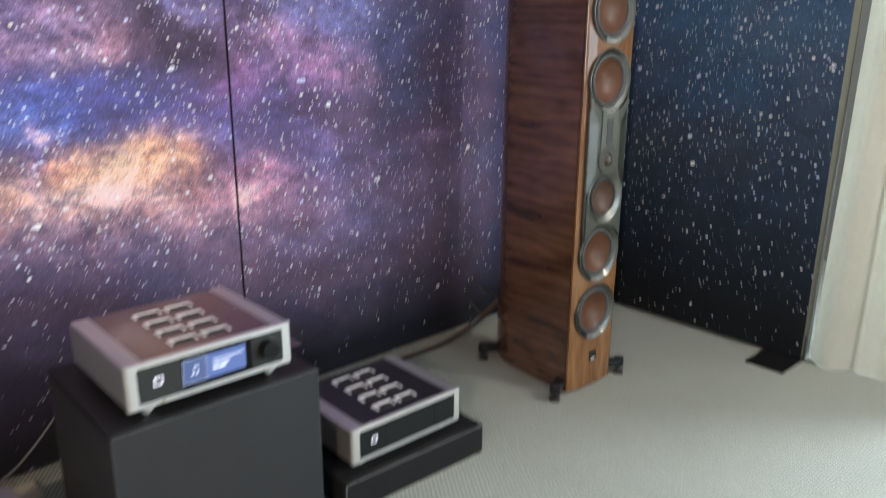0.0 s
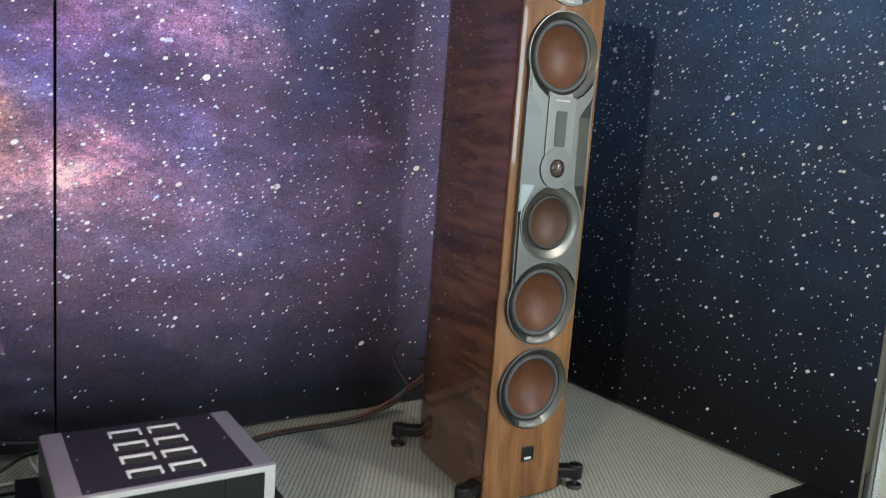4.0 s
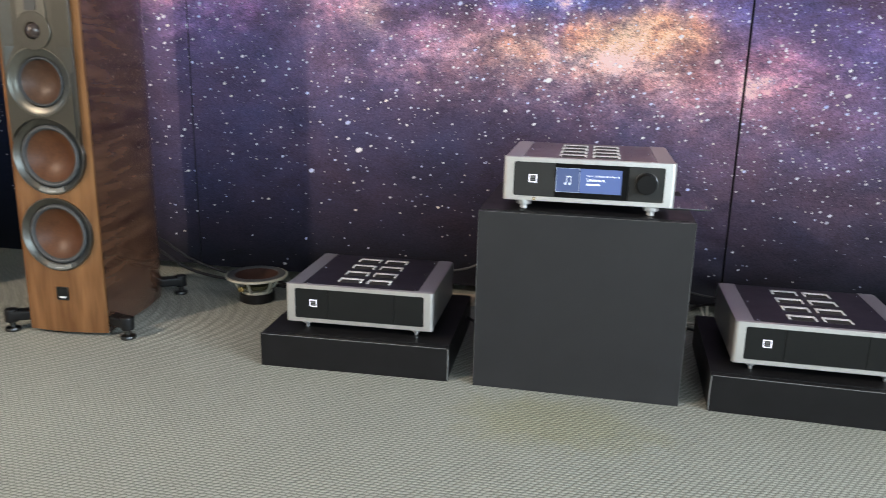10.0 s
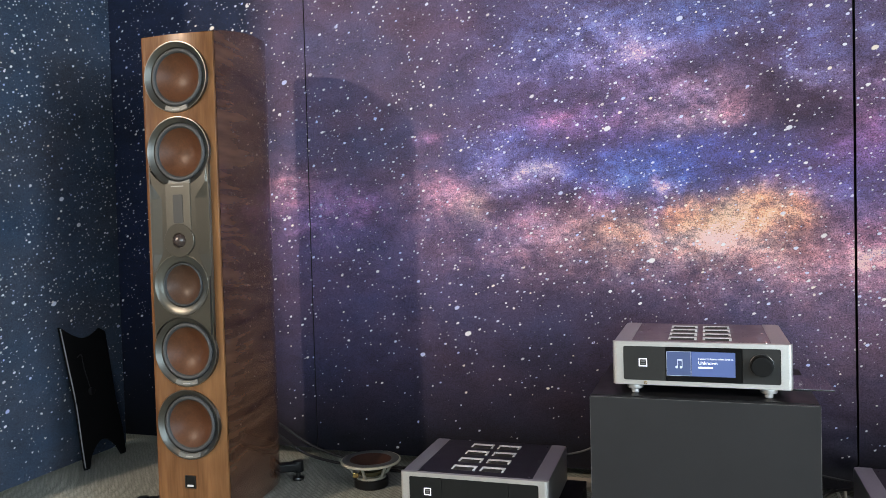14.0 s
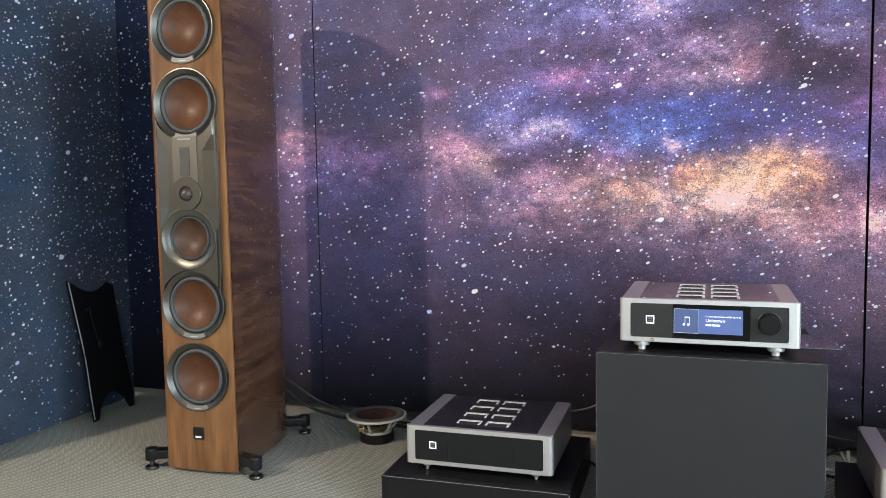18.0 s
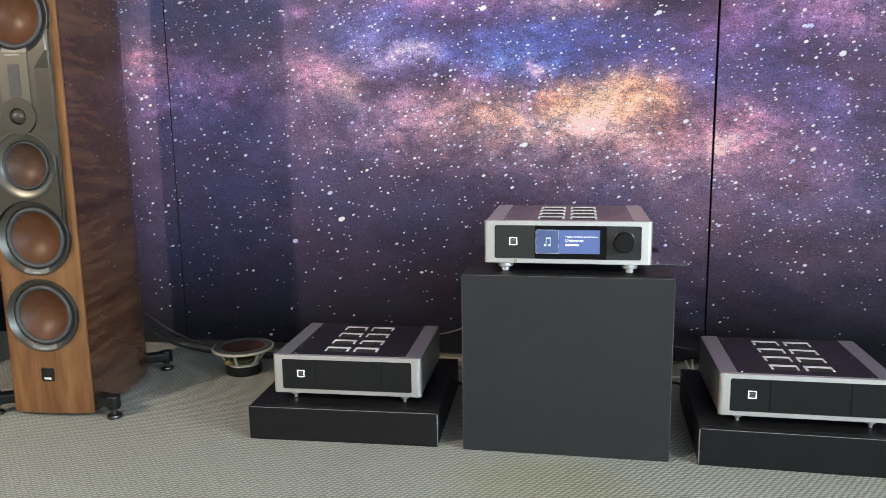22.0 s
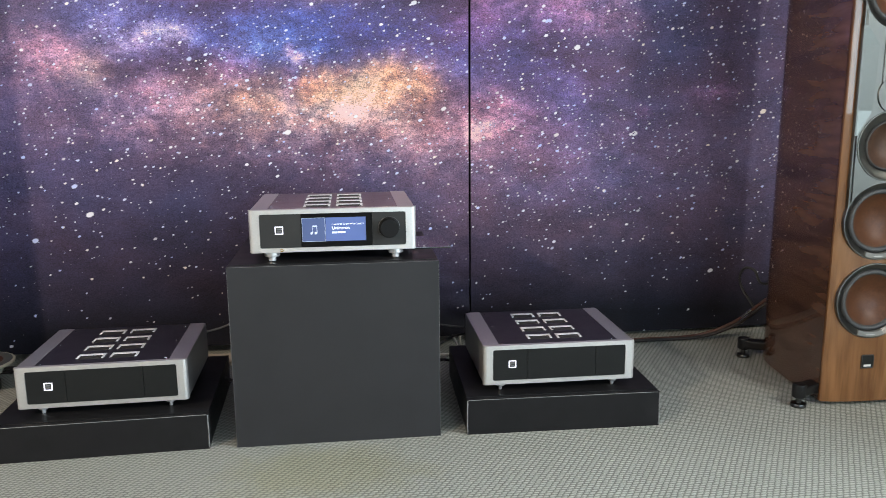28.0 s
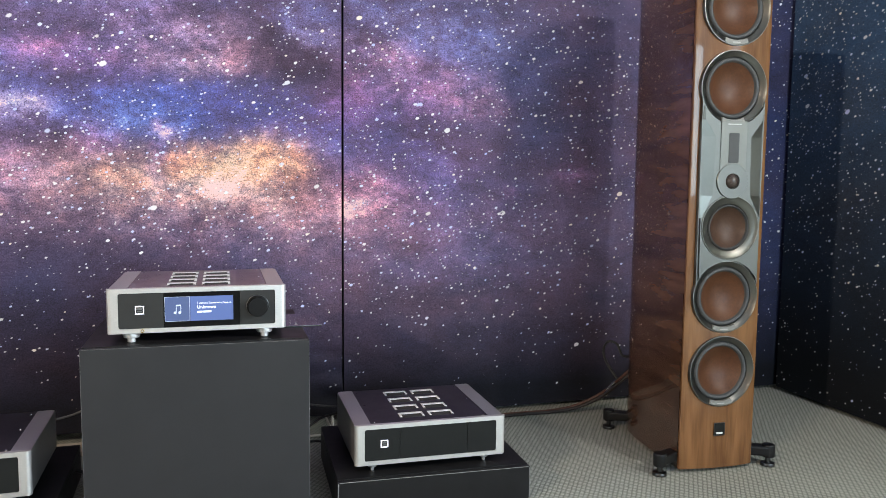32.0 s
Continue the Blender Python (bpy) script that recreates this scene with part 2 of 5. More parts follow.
def carpet_material():
    """Grey-green flat-woven carpet with staggered oval loops and a faded yellow stain."""
    m, nt, b = material("woven_carpet")
    v = coords(nt)
    sep = nt.nodes.new("ShaderNodeSeparateXYZ")
    nt.links.new(v, sep.inputs[0])
    wob = maths(nt, "MULTIPLY_ADD", noise_tex(nt, v, 48, 2), 1.5, noise_tex(nt, v, 3.0, 2))
    # staggered rows of oval loops, 16 by 10 mm
    row = maths(nt, "ADD", maths(nt, "MULTIPLY", sep.outputs[1], 1 / 0.0100), maths(nt, "MULTIPLY", wob, 0.5))
    line = maths(nt, "FLOOR", row)
    along = maths(nt, "ADD", maths(nt, "MULTIPLY_ADD", sep.outputs[0], 1 / 0.0160, maths(nt, "MULTIPLY", line, -0.42)), maths(nt, "MULTIPLY_ADD", maths(nt, "FRACT", row), -0.28, maths(nt, "MULTIPLY", wob, 0.5)))
    du = maths(nt, "ABSOLUTE", maths(nt, "MULTIPLY_ADD", maths(nt, "FRACT", along), 2.0, -1.0))
    dv = maths(nt, "ABSOLUTE", maths(nt, "MULTIPLY_ADD", maths(nt, "FRACT", row), 2.0, -1.0))
    loop = maths(nt, "MULTIPLY", maths(nt, "SUBTRACT", 1.0, maths(nt, "POWER", du, 3.0)), maths(nt, "SUBTRACT", 1.0, maths(nt, "POWER", dv, 2.6)))
    fuzz = noise_tex(nt, v, 260, 4, 0.7)
    broad = noise_tex(nt, v, 2.2, 5, 0.6)
    tone = maths(nt, "ADD", maths(nt, "MULTIPLY", loop, 0.62), maths(nt, "MULTIPLY_ADD", fuzz, 0.3, maths(nt, "MULTIPLY", broad, 0.18)))
    col = ramp(nt, tone, [(0.15, (0.12, 0.124, 0.106)), (0.5, (0.29, 0.30, 0.262)), (0.88, (0.425, 0.433, 0.38))])
    # stain in front of the tall stand
    off = nt.nodes.new("ShaderNodeVectorMath")
    off.operation = "SUBTRACT"
    off.inputs[1].default_value = (0.86, 1.46, 0)
    nt.links.new(v, off.inputs[0])
    sc = nt.nodes.new("ShaderNodeVectorMath")
    sc.operation = "MULTIPLY"
    sc.inputs[1].default_value = (3.7, 7.0, 1)
    nt.links.new(off.outputs[0], sc.inputs[0])
    ln = nt.nodes.new("ShaderNodeVectorMath")
    ln.operation = "LENGTH"
    nt.links.new(sc.outputs[0], ln.inputs[0])
    blot = noise_tex(nt, v, 8, 5, 0.65, 0.5)
    st = maths(nt, "SUBTRACT", maths(nt, "MULTIPLY_ADD", blot, 1.6, 0.35), ln.outputs["Value"])
    st = maths(nt, "MULTIPLY", st, 1.5, clamp=True)
    col = mix(nt, maths(nt, "MULTIPLY", st, 0.38), col, (0.86, 0.80, 0.45), "MULTIPLY")
    nt.links.new(col, b.inputs["Base Color"])
    b.inputs["Roughness"].default_value = 0.95
    b.inputs["Specular IOR Level"].default_value = 0.15
    bump(nt, b, maths(nt, "MULTIPLY_ADD", fuzz, 0.25, loop), 0.6, 0.002)
    return m


def cone_material(name, dark, mid, light):
    """Dark red-brown wood-fibre paper cone."""
    m, nt, b = material(name)
    v = coords(nt)
    f = noise_tex(nt, v, 130, 5, 0.7, 0.3)
    big = noise_tex(nt, v, 18, 3)
    g = maths(nt, "MULTIPLY_ADD", f, 0.6, maths(nt, "MULTIPLY", big, 0.4))
    nt.links.new(ramp(nt, g, [(0.3, dark), (0.6, mid), (0.8, light)]), b.inputs["Base Color"])
    b.inputs["Roughness"].default_value = 0.52
    b.inputs["Specular IOR Level"].default_value = 0.25
    b.inputs["Coat Weight"].default_value = 0.25
    b.inputs["Coat Roughness"].default_value = 0.36
    bump(nt, b, f, 0.12, 0.0006)
    return m


PRINT = starry_print("printed_star_fabric")
CARPET = carpet_material()
CEILING_WHITE = simple("grey_ceiling_board", (0.30, 0.30, 0.30), 0.85, vary=0.05, scale=30)
PLASTER = simple("painted_plaster", (0.22, 0.215, 0.205), 0.8, vary=0.05, scale=30)
SIDE_WOOD = walnut("dark_walnut_veneer", (0.044, 0.019, 0.012), (0.132, 0.064, 0.036), 1.3, (1.0, 1.0, 4.6), 1.0, 0.22, 0.15)
FRONT_WOOD = walnut("light_walnut_veneer", (0.105, 0.044, 0.017), (0.240, 0.116, 0.046), 0.3, (16, 16, 0.9), 0.6, 0.25)
WORN_EDGE = simple("worn_grey_edge", (0.42, 0.42, 0.42), 0.5, 0.1, 0.2, 60, relief=0)
LIP = simple("polished_lip", (0.88, 0.87, 0.85), 0.35, 0.25, 0.05, 60, relief=0)
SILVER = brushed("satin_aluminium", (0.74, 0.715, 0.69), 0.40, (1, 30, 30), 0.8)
# same silver as the front, base darkened to put the rails in shade
SILVER_SIDE = brushed("satin_aluminium_shaded_side", (0.54, 0.53, 0.53), 0.40, (30, 1, 30), 0.85)
BAFFLE_GREY = simple("grey_cast_metal", (0.135, 0.135, 0.122), 0.33, 1.0, 0.04, 90, relief=0, patchy=0.03)
FACE_LIGHT = simple("champagne_metal", (0.165, 0.163, 0.144), 0.36, 0.9, 0.05, 90, relief=0, patchy=0.03)
RING_GREY = simple("ring_grey_metal", (0.165, 0.162, 0.148), 0.32, 1.0, 0.04, 90, relief=0, patchy=0.03)
GREY_PRINT = simple("pale_grey_print", (0.42, 0.42, 0.40), 0.5, 0.0, 0.05, 60, relief=0)
TAB_GREY = simple("tab_grey_lacquer", (0.20, 0.20, 0.185), 0.55, 0.2, 0.06, 90, relief=0)
SLOT_GREY = simple("ribbon_grey", (0.055, 0.057, 0.056), 0.5, 0.2, 0.10, 90, relief=0)
RUBBER = simple("black_rubber", (0.016, 0.017, 0.018), 0.55, vary=0.2, scale=60)
SURROUND = simple("grey_rubber_surround", (0.055, 0.058, 0.06), 0.6, vary=0.15, scale=60)
CONE = cone_material("wood_fibre_cone", (0.058, 0.021, 0.009), (0.105, 0.041, 0.017), (0.155, 0.066, 0.029))
MID_CONE = cone_material("bronze_brown_cone", (0.042, 0.019, 0.011), (0.076, 0.039, 0.023), (0.118, 0.066, 0.042))
DOME = simple("dome_fabric", (0.05, 0.035, 0.03), 0.25, vary=0.2, scale=80, coat=0.5)
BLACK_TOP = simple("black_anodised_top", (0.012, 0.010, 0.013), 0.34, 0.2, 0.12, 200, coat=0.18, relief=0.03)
# the print's reddish reflection on this black top is put into its base colour
PLAYER_TOP = simple("black_top_wall_reflection", (0.090, 0.044, 0.042), 0.30, 0.2, 0.12, 200, coat=0.6, relief=0.03)
VENT_GREY = simple("dusty_vent_inside", (0.022, 0.020, 0.017), 0.7, 0.0, 0.3, 120)
KNOB = simple("black_knob", (0.005, 0.005, 0.005), 0.6, 0.0, 0.1, 100, spec=0.2)
BLACK_PANEL = simple("black_front_panel", (0.013, 0.0135, 0.013), 0.45, 0.0, 0.1, 150, spec=0.16)
PLAYER_PANEL = simple("dark_grey_front_panel", (0.030, 0.030, 0.029), 0.5, 0.0, 0.08, 150, spec=0.2)
BLACK_GLASS = simple("black_screen_glass", (0.003, 0.003, 0.004), 0.14, 0.0, 0.1, 40, relief=0, spec=0.25)
LAMINATE = simple("black_laminate", (0.0125, 0.0120, 0.0125), 0.42, 0.0, 0.18, 25, relief=0.03, spec=0.17)
GREY_LAMINATE = simple("charcoal_laminate", (0.0268, 0.0268, 0.0282), 0.48, 0.0, 0.12, 14, relief=0.03, spec=0.2)
CHIPPED = simple("chipped_board_edge", (0.20, 0.20, 0.195), 0.8, 0.0, 0.3, 60)
WORN = simple("worn_laminate_edge", (0.12, 0.12, 0.12), 0.6, 0.0, 0.3, 60)
BLACK_METAL = simple("black_metal", (0.02, 0.02, 0.021), 0.35, 0.6, 0.2, 60)
GUNMETAL = simple("gunmetal", (0.10, 0.10, 0.10), 0.30, 1.0, 0.2, 60)
CHROME = simple("polished_steel", (0.75, 0.74, 0.72), 0.12, 1.0, 0.05, 40, relief=0)
CURTAIN = simple("cream_cotton", (0.62, 0.60, 0.525), 0.9, 0.0, 0.06, 50, relief=0.2, spec=0.1)
PANEL_EDGE = simple("olive_grey_frame", (0.075, 0.072, 0.055), 0.7, 0.0, 0.12, 30)
BRAID = simple("braided_cable", (0.016, 0.011, 0.010), 0.6, 0.0, 0.5, 300, relief=0.6)
BRAID_RED = simple("copper_brown_cable", (0.072, 0.027, 0.017), 0.55, 0.0, 0.5, 300, relief=0.6)
BLACK_CABLE = simple("black_cable", (0.012, 0.012, 0.013), 0.5, 0.0, 0.2, 60)
GREY_CABLE = simple("grey_cable", (0.13, 0.13, 0.13), 0.5, 0.0, 0.2, 60)
WHITE_CABLE = simple("white_cable", (0.68, 0.67, 0.62), 0.5, 0.0, 0.1, 60)
BEIGE = simple("beige_board", (0.48, 0.41, 0.33), 0.7, 0.0, 0.12, 30)
CREAM_METAL = simple("cream_painted_basket", (0.42, 0.41, 0.335), 0.5, 0.0, 0.15, 60)
OLIVE_CLOTH = simple("olive_suspension_cloth", (0.11, 0.095, 0.04), 0.8, 0.0, 0.3, 120)
DULL_CONE = simple("dusty_brown_cone", (0.040, 0.018, 0.013), 0.75, 0.0, 0.35, 90, spec=0.2)
ACRYLIC = simple("dark_gloss_acrylic", (0.012, 0.008, 0.010), 0.06, 0.0, 0.1, 30, coat=1.0, relief=0)
BRASS = simple("brass", (0.7, 0.5, 0.2), 0.25, 1.0, 0.1, 60)
PAPER_WHITE = simple("white_ink", (0.7, 0.7, 0.7), 0.5, 0.0, 0.03, 60, relief=0)
LIT_WHITE = glowing("lit_emblem", (0.90, 0.88, 1.0), 0.8)
SCREEN_BLUE = glowing("screen_blue", (0.085, 0.125, 0.30), 0.34)
SCREEN_TILE = glowing("screen_tile", (0.075, 0.105, 0.225), 0.15)
SCREEN_TEXT = glowing("screen_text", (0.85, 0.9, 1.0), 0.75)
SCREEN_NOTE = glowing("screen_note", (0.55, 0.62, 0.78), 0.35)


# ---- shape helpers ----
def bm_box(sx, sy, sz, at=(0, 0, 0), bevel=0.0, seg=2):
    bm = bmesh.new()
    bmesh.ops.create_cube(bm, size=1.0)
    bmesh.ops.scale(bm, vec=(sx, sy, sz), verts=bm.verts)
    if bevel:
        bmesh.ops.bevel(bm, geom=bm.edges[:], offset=bevel, segments=seg, profile=0.6, affect="EDGES")
    bmesh.ops.translate(bm, vec=at, verts=bm.verts)
    return bm


def bm_prism(outline, depth, axis="y", at=(0, 0, 0), bevel=0.0, seg=2):
    """A flat outline (a, b) given thickness along an axis, from 0 to depth, with softened rims."""
    bm = bmesh.new()
    put = {"y": lambda a, b, c: (a, c, b), "z": lambda a, b, c: (a, b, c), "x": lambda a, b, c: (c, a, b)}[axis]
    n = len(outline)
    lo = [bm.verts.new(put(a, b, 0.0)) for a, b in outline]
    hi = [bm.verts.new(put(a, b, depth)) for a, b in outline]
    bm.faces.new(lo[::-1])
    bm.faces.new(hi)
    for k in range(n):
        bm.faces.new((lo[k], lo[(k + 1) % n], hi[(k + 1) % n], hi[k]))
    bmesh.ops.recalc_face_normals(bm, faces=bm.faces[:])
    if bevel:
        rim = [e for e in bm.edges if len({v in lo for v in e.verts}) == 1]
        bmesh.ops.bevel(bm, geom=rim, offset=bevel, segments=seg, profile=0.6, affect="EDGES")
    bmesh.ops.translate(bm, vec=at, verts=bm.verts)
    return bm


def rounded(w, h, r, n=6, cx=0.0, cz=0.0):
    pts = []
    for qx, qz, a0 in ((1, -1, -90), (1, 1, 0), (-1, 1, 90), (-1, -1, 180)):
        for k in range(n + 1):
            a = radians(a0 + 90 * k / n)
            pts.append((cx + qx * (w / 2 - r) + r * math.cos(a), cz + qz * (h / 2 - r) + r * math.sin(a)))
    return pts


def bm_lathe(profile, n=40, axis="z", at=(0, 0, 0), cap=True):
    """A turned body: (radius, height) pairs spun round an axis."""
    bm = bmesh.new()
    rings = []
    for r, h in profile:
        ring = []
        for k in range(n):
            a = 2 * math.pi * k / n
            c, s = r * math.cos(a), r * math.sin(a)
            ring.append(bm.verts.new((c, s, h) if axis == "z" else (c, h, s)))
        rings.append(ring)
    for p, q in zip(rings, rings[1:]):
        for k in range(n):
            bm.faces.new((p[k], p[(k + 1) % n], q[(k + 1) % n], q[k]))
    if cap:
        bm.faces.new(rings[0][::-1])
        bm.faces.new(rings[-1])
    bmesh.ops.recalc_face_normals(bm, faces=bm.faces[:])
    bmesh.ops.translate(bm, vec=at, verts=bm.verts)
    return bm


def spline(points, per=8):
    """Points of a smooth line through the given ones."""
    p = [Vector(q) for q in points]
    p = [2 * p[0] - p[1]] + p + [2 * p[-1] - p[-2]]
    out = []
    for k in range(1, len(p) - 2):
        for j in range(per):
            t = j / per
            a, b, c, d = p[k - 1 : k + 3]
            out.append(0.5 * (2 * b + (c - a) * t + (2 * a - 5 * b + 4 * c - d) * t * t + (3 * b - a - 3 * c + d) * t ** 3))
    return out + [p[-2]]


def bm_tube(points, radius, sides=8, per=8, ridges=0.0):
    bm = bmesh.new()
    line = spline(points, per)
    rings = []
    for k, q in enumerate(line):
        way = (line[min(k + 1, len(line) - 1)] - line[max(k - 1, 0)]).normalized()
        side = way.cross(Vector((0, 0, 1)))
        side = side.normalized() if side.length > 1e-3 else Vector((1, 0, 0))
        up = side.cross(way)
        r = radius * (1 + ridges * (k % 2))
        rings.append([bm.verts.new(q + r * (math.cos(2 * math.pi * j / sides) * side + math.sin(2 * math.pi * j / sides) * up)) for j in range(sides)])
    for p, q in zip(rings, rings[1:]):
        for j in range(sides):
            bm.faces.new((p[j], p[(j + 1) % sides], q[(j + 1) % sides], q[j]))
    bm.faces.new(rings[0][::-1])
    bm.faces.new(rings[-1])
    bmesh.ops.recalc_face_normals(bm, faces=bm.faces[:])
    return bm


def merged(*bms):
    me = bpy.data.meshes.new("part")
    out = bmesh.new()
    for b in bms:
        b.to_mesh(me)
        b.free()
        out.from_mesh(me)
    bpy.data.meshes.remove(me)
    return out


def part(name, bm, mat, parent=None, label="", smooth=40):
    me = bpy.data.meshes.new(name)
    bm.to_mesh(me)
    bm.free()
    if smooth:
        me.polygons.foreach_set("use_smooth", [True] * len(me.polygons))
        me.set_sharp_from_angle(angle=radians(smooth))
    me.materials.append(mat)
    areas = np.empty(len(me.polygons), dtype=np.float32)
    me.polygons.foreach_get("area", areas)
    ob = new(name, me)
    if smooth and areas.max() > 0.12 * areas.sum():          # flat faces stay flat beside their softened rims
        weighted = ob.modifiers.new("flat_faces", "WEIGHTED_NORMAL")
        weighted.keep_sharp = True
    if parent:
        ob.parent = parent
    if label:
        tagged(ob, label)
    return ob


def thing(name, m, label, category, group=""):
    ob = new(name)
    ob.empty_display_size = 0.05
    ob.matrix_basis = m
    return tagged(ob, label, category, group)


def structure(name, bm, mat, label="", smooth=0):
    return tagged(part(name, bm, mat, None, label, smooth), kind="structure")


# ---- the room ----
R = ROOM
structure("floor", bm_box(R["x1"] - R["x0"], R["y1"] - R["y0"], 0.1, ((R["x0"] + R["x1"]) / 2, (R["y0"] + R["y1"]) / 2, -0.05)), CARPET, "grey-green woven carpet with a faded yellowish stain")
structure("ceiling", bm_box(R["x1"] - R["x0"], R["y1"] - R["y0"], 0.1, ((R["x0"] + R["x1"]) / 2, (R["y0"] + R["y1"]) / 2, R["top"] + 0.05)), CEILING_WHITE, "plain grey ceiling")
H, MID = R["top"], R["top"] / 2
structure("wall_north", bm_box(R["x1"] - R["x0"], 0.15, H, ((R["x0"] + R["x1"]) / 2, R["y1"] + 0.075, MID)), PLASTER, "plain pale room wall behind the fabric panels")


def side_wall(name, x, holes, lo, hi):
    """A side wall with window openings."""
    pieces, at = [], R["y0"]
    for c, w in holes:
        pieces.append(bm_box(0.15, c - w / 2 - at, H, (x, (at + c - w / 2) / 2, MID)))
        pieces.append(bm_box(0.15, w, lo, (x, c, lo / 2)))
        pieces.append(bm_box(0.15, w, H - hi, (x, c, (H + hi) / 2)))
        at = c + w / 2
    pieces.append(bm_box(0.15, R["y1"] - at, H, (x, (R["y1"] + at) / 2, MID)))
    return structure(name, merged(*pieces), PLASTER, "plain pale room wall with window openings")


side_wall("wall_east", R["x1"] + 0.075, EAST_WINDOWS, 0.10, 2.30)
side_wall("wall_west", R["x0"] - 0.075, WEST_FILLS, 0.65, 2.55)
# unseen wall behind the camera: piers, sill band and lintel round the fill light's opening
south, edge = [], R["x0"]
for wx, ww in SOUTH_FILLS:
    south.append(bm_box(wx - ww / 2 - edge, 0.2, H, ((edge + wx - ww / 2) / 2, R["y0"] - 0.1, MID)))
    south.append(bm_box(ww, 0.2, 0.75, (wx, R["y0"] - 0.1, 0.375)))
    south.append(bm_box(ww, 0.2, H - 2.35, (wx, R["y0"] - 0.1, (H + 2.35) / 2)))
    edge = wx + ww / 2
south.append(bm_box(R["x1"] - edge, 0.2, H, ((edge + R["x1"]) / 2, R["y0"] - 0.1, MID)))
structure("wall_south", merged(*south), PLASTER, "unseen pale wall with an opening for the fill light")


# ---- printed fabric panels ----
WALL_Y, LEFT_X, RIGHT_X, PANEL_TOP = 2.43, -1.54, 3.31, 2.45
# broad clouds of the print on the long wall: along the wall, height, half width, half height, red, green, blue
CLOUDS_CORE = [
    (1.05, 0.95, 0.116, 0.039, 0.813, 0.436, 0.206), (1.15, 0.99, 0.073, 0.039, 0.775, 0.363, 0.127), (0.97, 0.93, 0.076, 0.032, 0.775, 0.411, 0.165), (1.21, 0.95, 0.056, 0.052, 0.537, 0.2, 0.062),
    (0.85, 0.97, 0.061, 0.036, 0.6, 0.255, 0.092), (0.91, 0.87, 0.069, 0.04, 0.738, 0.411, 0.299), (1.0, 0.85, 0.101, 0.045, 0.449, 0.236, 0.165), (1.15, 0.85, 0.113, 0.062, 0.275, 0.136, 0.062),
    (1.29, 0.85, 0.062, 0.078, 0.253, 0.084, 0.092), (1.08, 0.76, 0.197, 0.062, 0.127, 0.061, 0.076),
]
CLOUDS_ARM = [
    (0.7, 0.89, 0.09, 0.056, 0.395, 0.206, 0.105), (0.6, 0.91, 0.092, 0.056, 0.275, 0.14, 0.073), (0.56, 1.02, 0.056, 0.041, 0.297, 0.099, 0.178), (0.44, 0.92, 0.086, 0.067, 0.176, 0.091, 0.073),
    (0.33, 0.96, 0.088, 0.077, 0.143, 0.063, 0.105), (0.1, 1.02, 0.062, 0.055, 0.275, 0.155, 0.073), (-0.06, 1.06, 0.085, 0.06, 0.344, 0.14, 0.178), (0.01, 1.09, 0.063, 0.04, 0.297, 0.112, 0.159),
    (-0.07, 1.27, 0.034, 0.02, 0.297, 0.112, 0.242), (0.23, 0.88, 0.16, 0.078, 0.085, 0.039, 0.059), (0.29, 1.12, 0.089, 0.029, 0.36, 0.235, 0.38), (0.36, 1.13, 0.039, 0.019, 0.537, 0.451, 0.689),
]
CLOUDS_BLUE = [
    (0.18, 1.22, 0.101, 0.059, 0.085, 0.093, 0.29), (0.28, 1.19, 0.119, 0.068, 0.038, 0.057, 0.245), (-0.68, 1.12, 0.085, 0.047, 0.369, 0.151, 0.184), (-0.51, 1.03, 0.14, 0.063, 0.143, 0.057, 0.165),
    (-0.33, 1.02, 0.045, 0.037, 0.127, 0.037, 0.113), (-0.65, 0.99, 0.12, 0.086, 0.085, 0.037, 0.082), (0.53, 1.12, 0.206, 0.056, 0.011, 0.037, 0.203), (0.69, 1.1, 0.144, 0.046, 0.049, 0.106, 0.314),
    (0.82, 1.15, 0.245, 0.064, 0.011, 0.027, 0.184), (1.15, 1.11, 0.193, 0.052, 0.003, 0.019, 0.147), (1.34, 1.02, 0.077, 0.068, 0.0, 0.019, 0.097), (0.78, 1.07, 0.021, 0.018, 0.506, 0.262, 0.365),
    (0.77, 0.97, 0.021, 0.046, 0.085, 0.027, 0.184),
]
CLOUDS_UPPER = [
    (0.89, 1.29, 0.086, 0.027, 0.36, 0.20, 0.27), (0.99, 1.31, 0.075, 0.032, 0.369, 0.151, 0.165), (0.92, 1.4, 0.102, 0.036, 0.275, 0.151, 0.224), (0.82, 1.36, 0.122, 0.054, 0.143, 0.08, 0.165),
    (0.71, 1.44, 0.107, 0.055, 0.098, 0.057, 0.147), (0.45, 1.32, 0.114, 0.038, 0.143, 0.057, 0.184), (0.42, 1.33, 0.027, 0.019, 0.344, 0.12, 0.245), (0.61, 1.55, 0.165, 0.065, 0.098, 0.068, 0.184),
    (0.72, 1.54, 0.071, 0.033, 0.176, 0.12, 0.224), (0.64, 1.28, 0.091, 0.037, 0.112, 0.046, 0.147), (0.34, 1.44, 0.156, 0.076, 0.049, 0.037, 0.113),
]
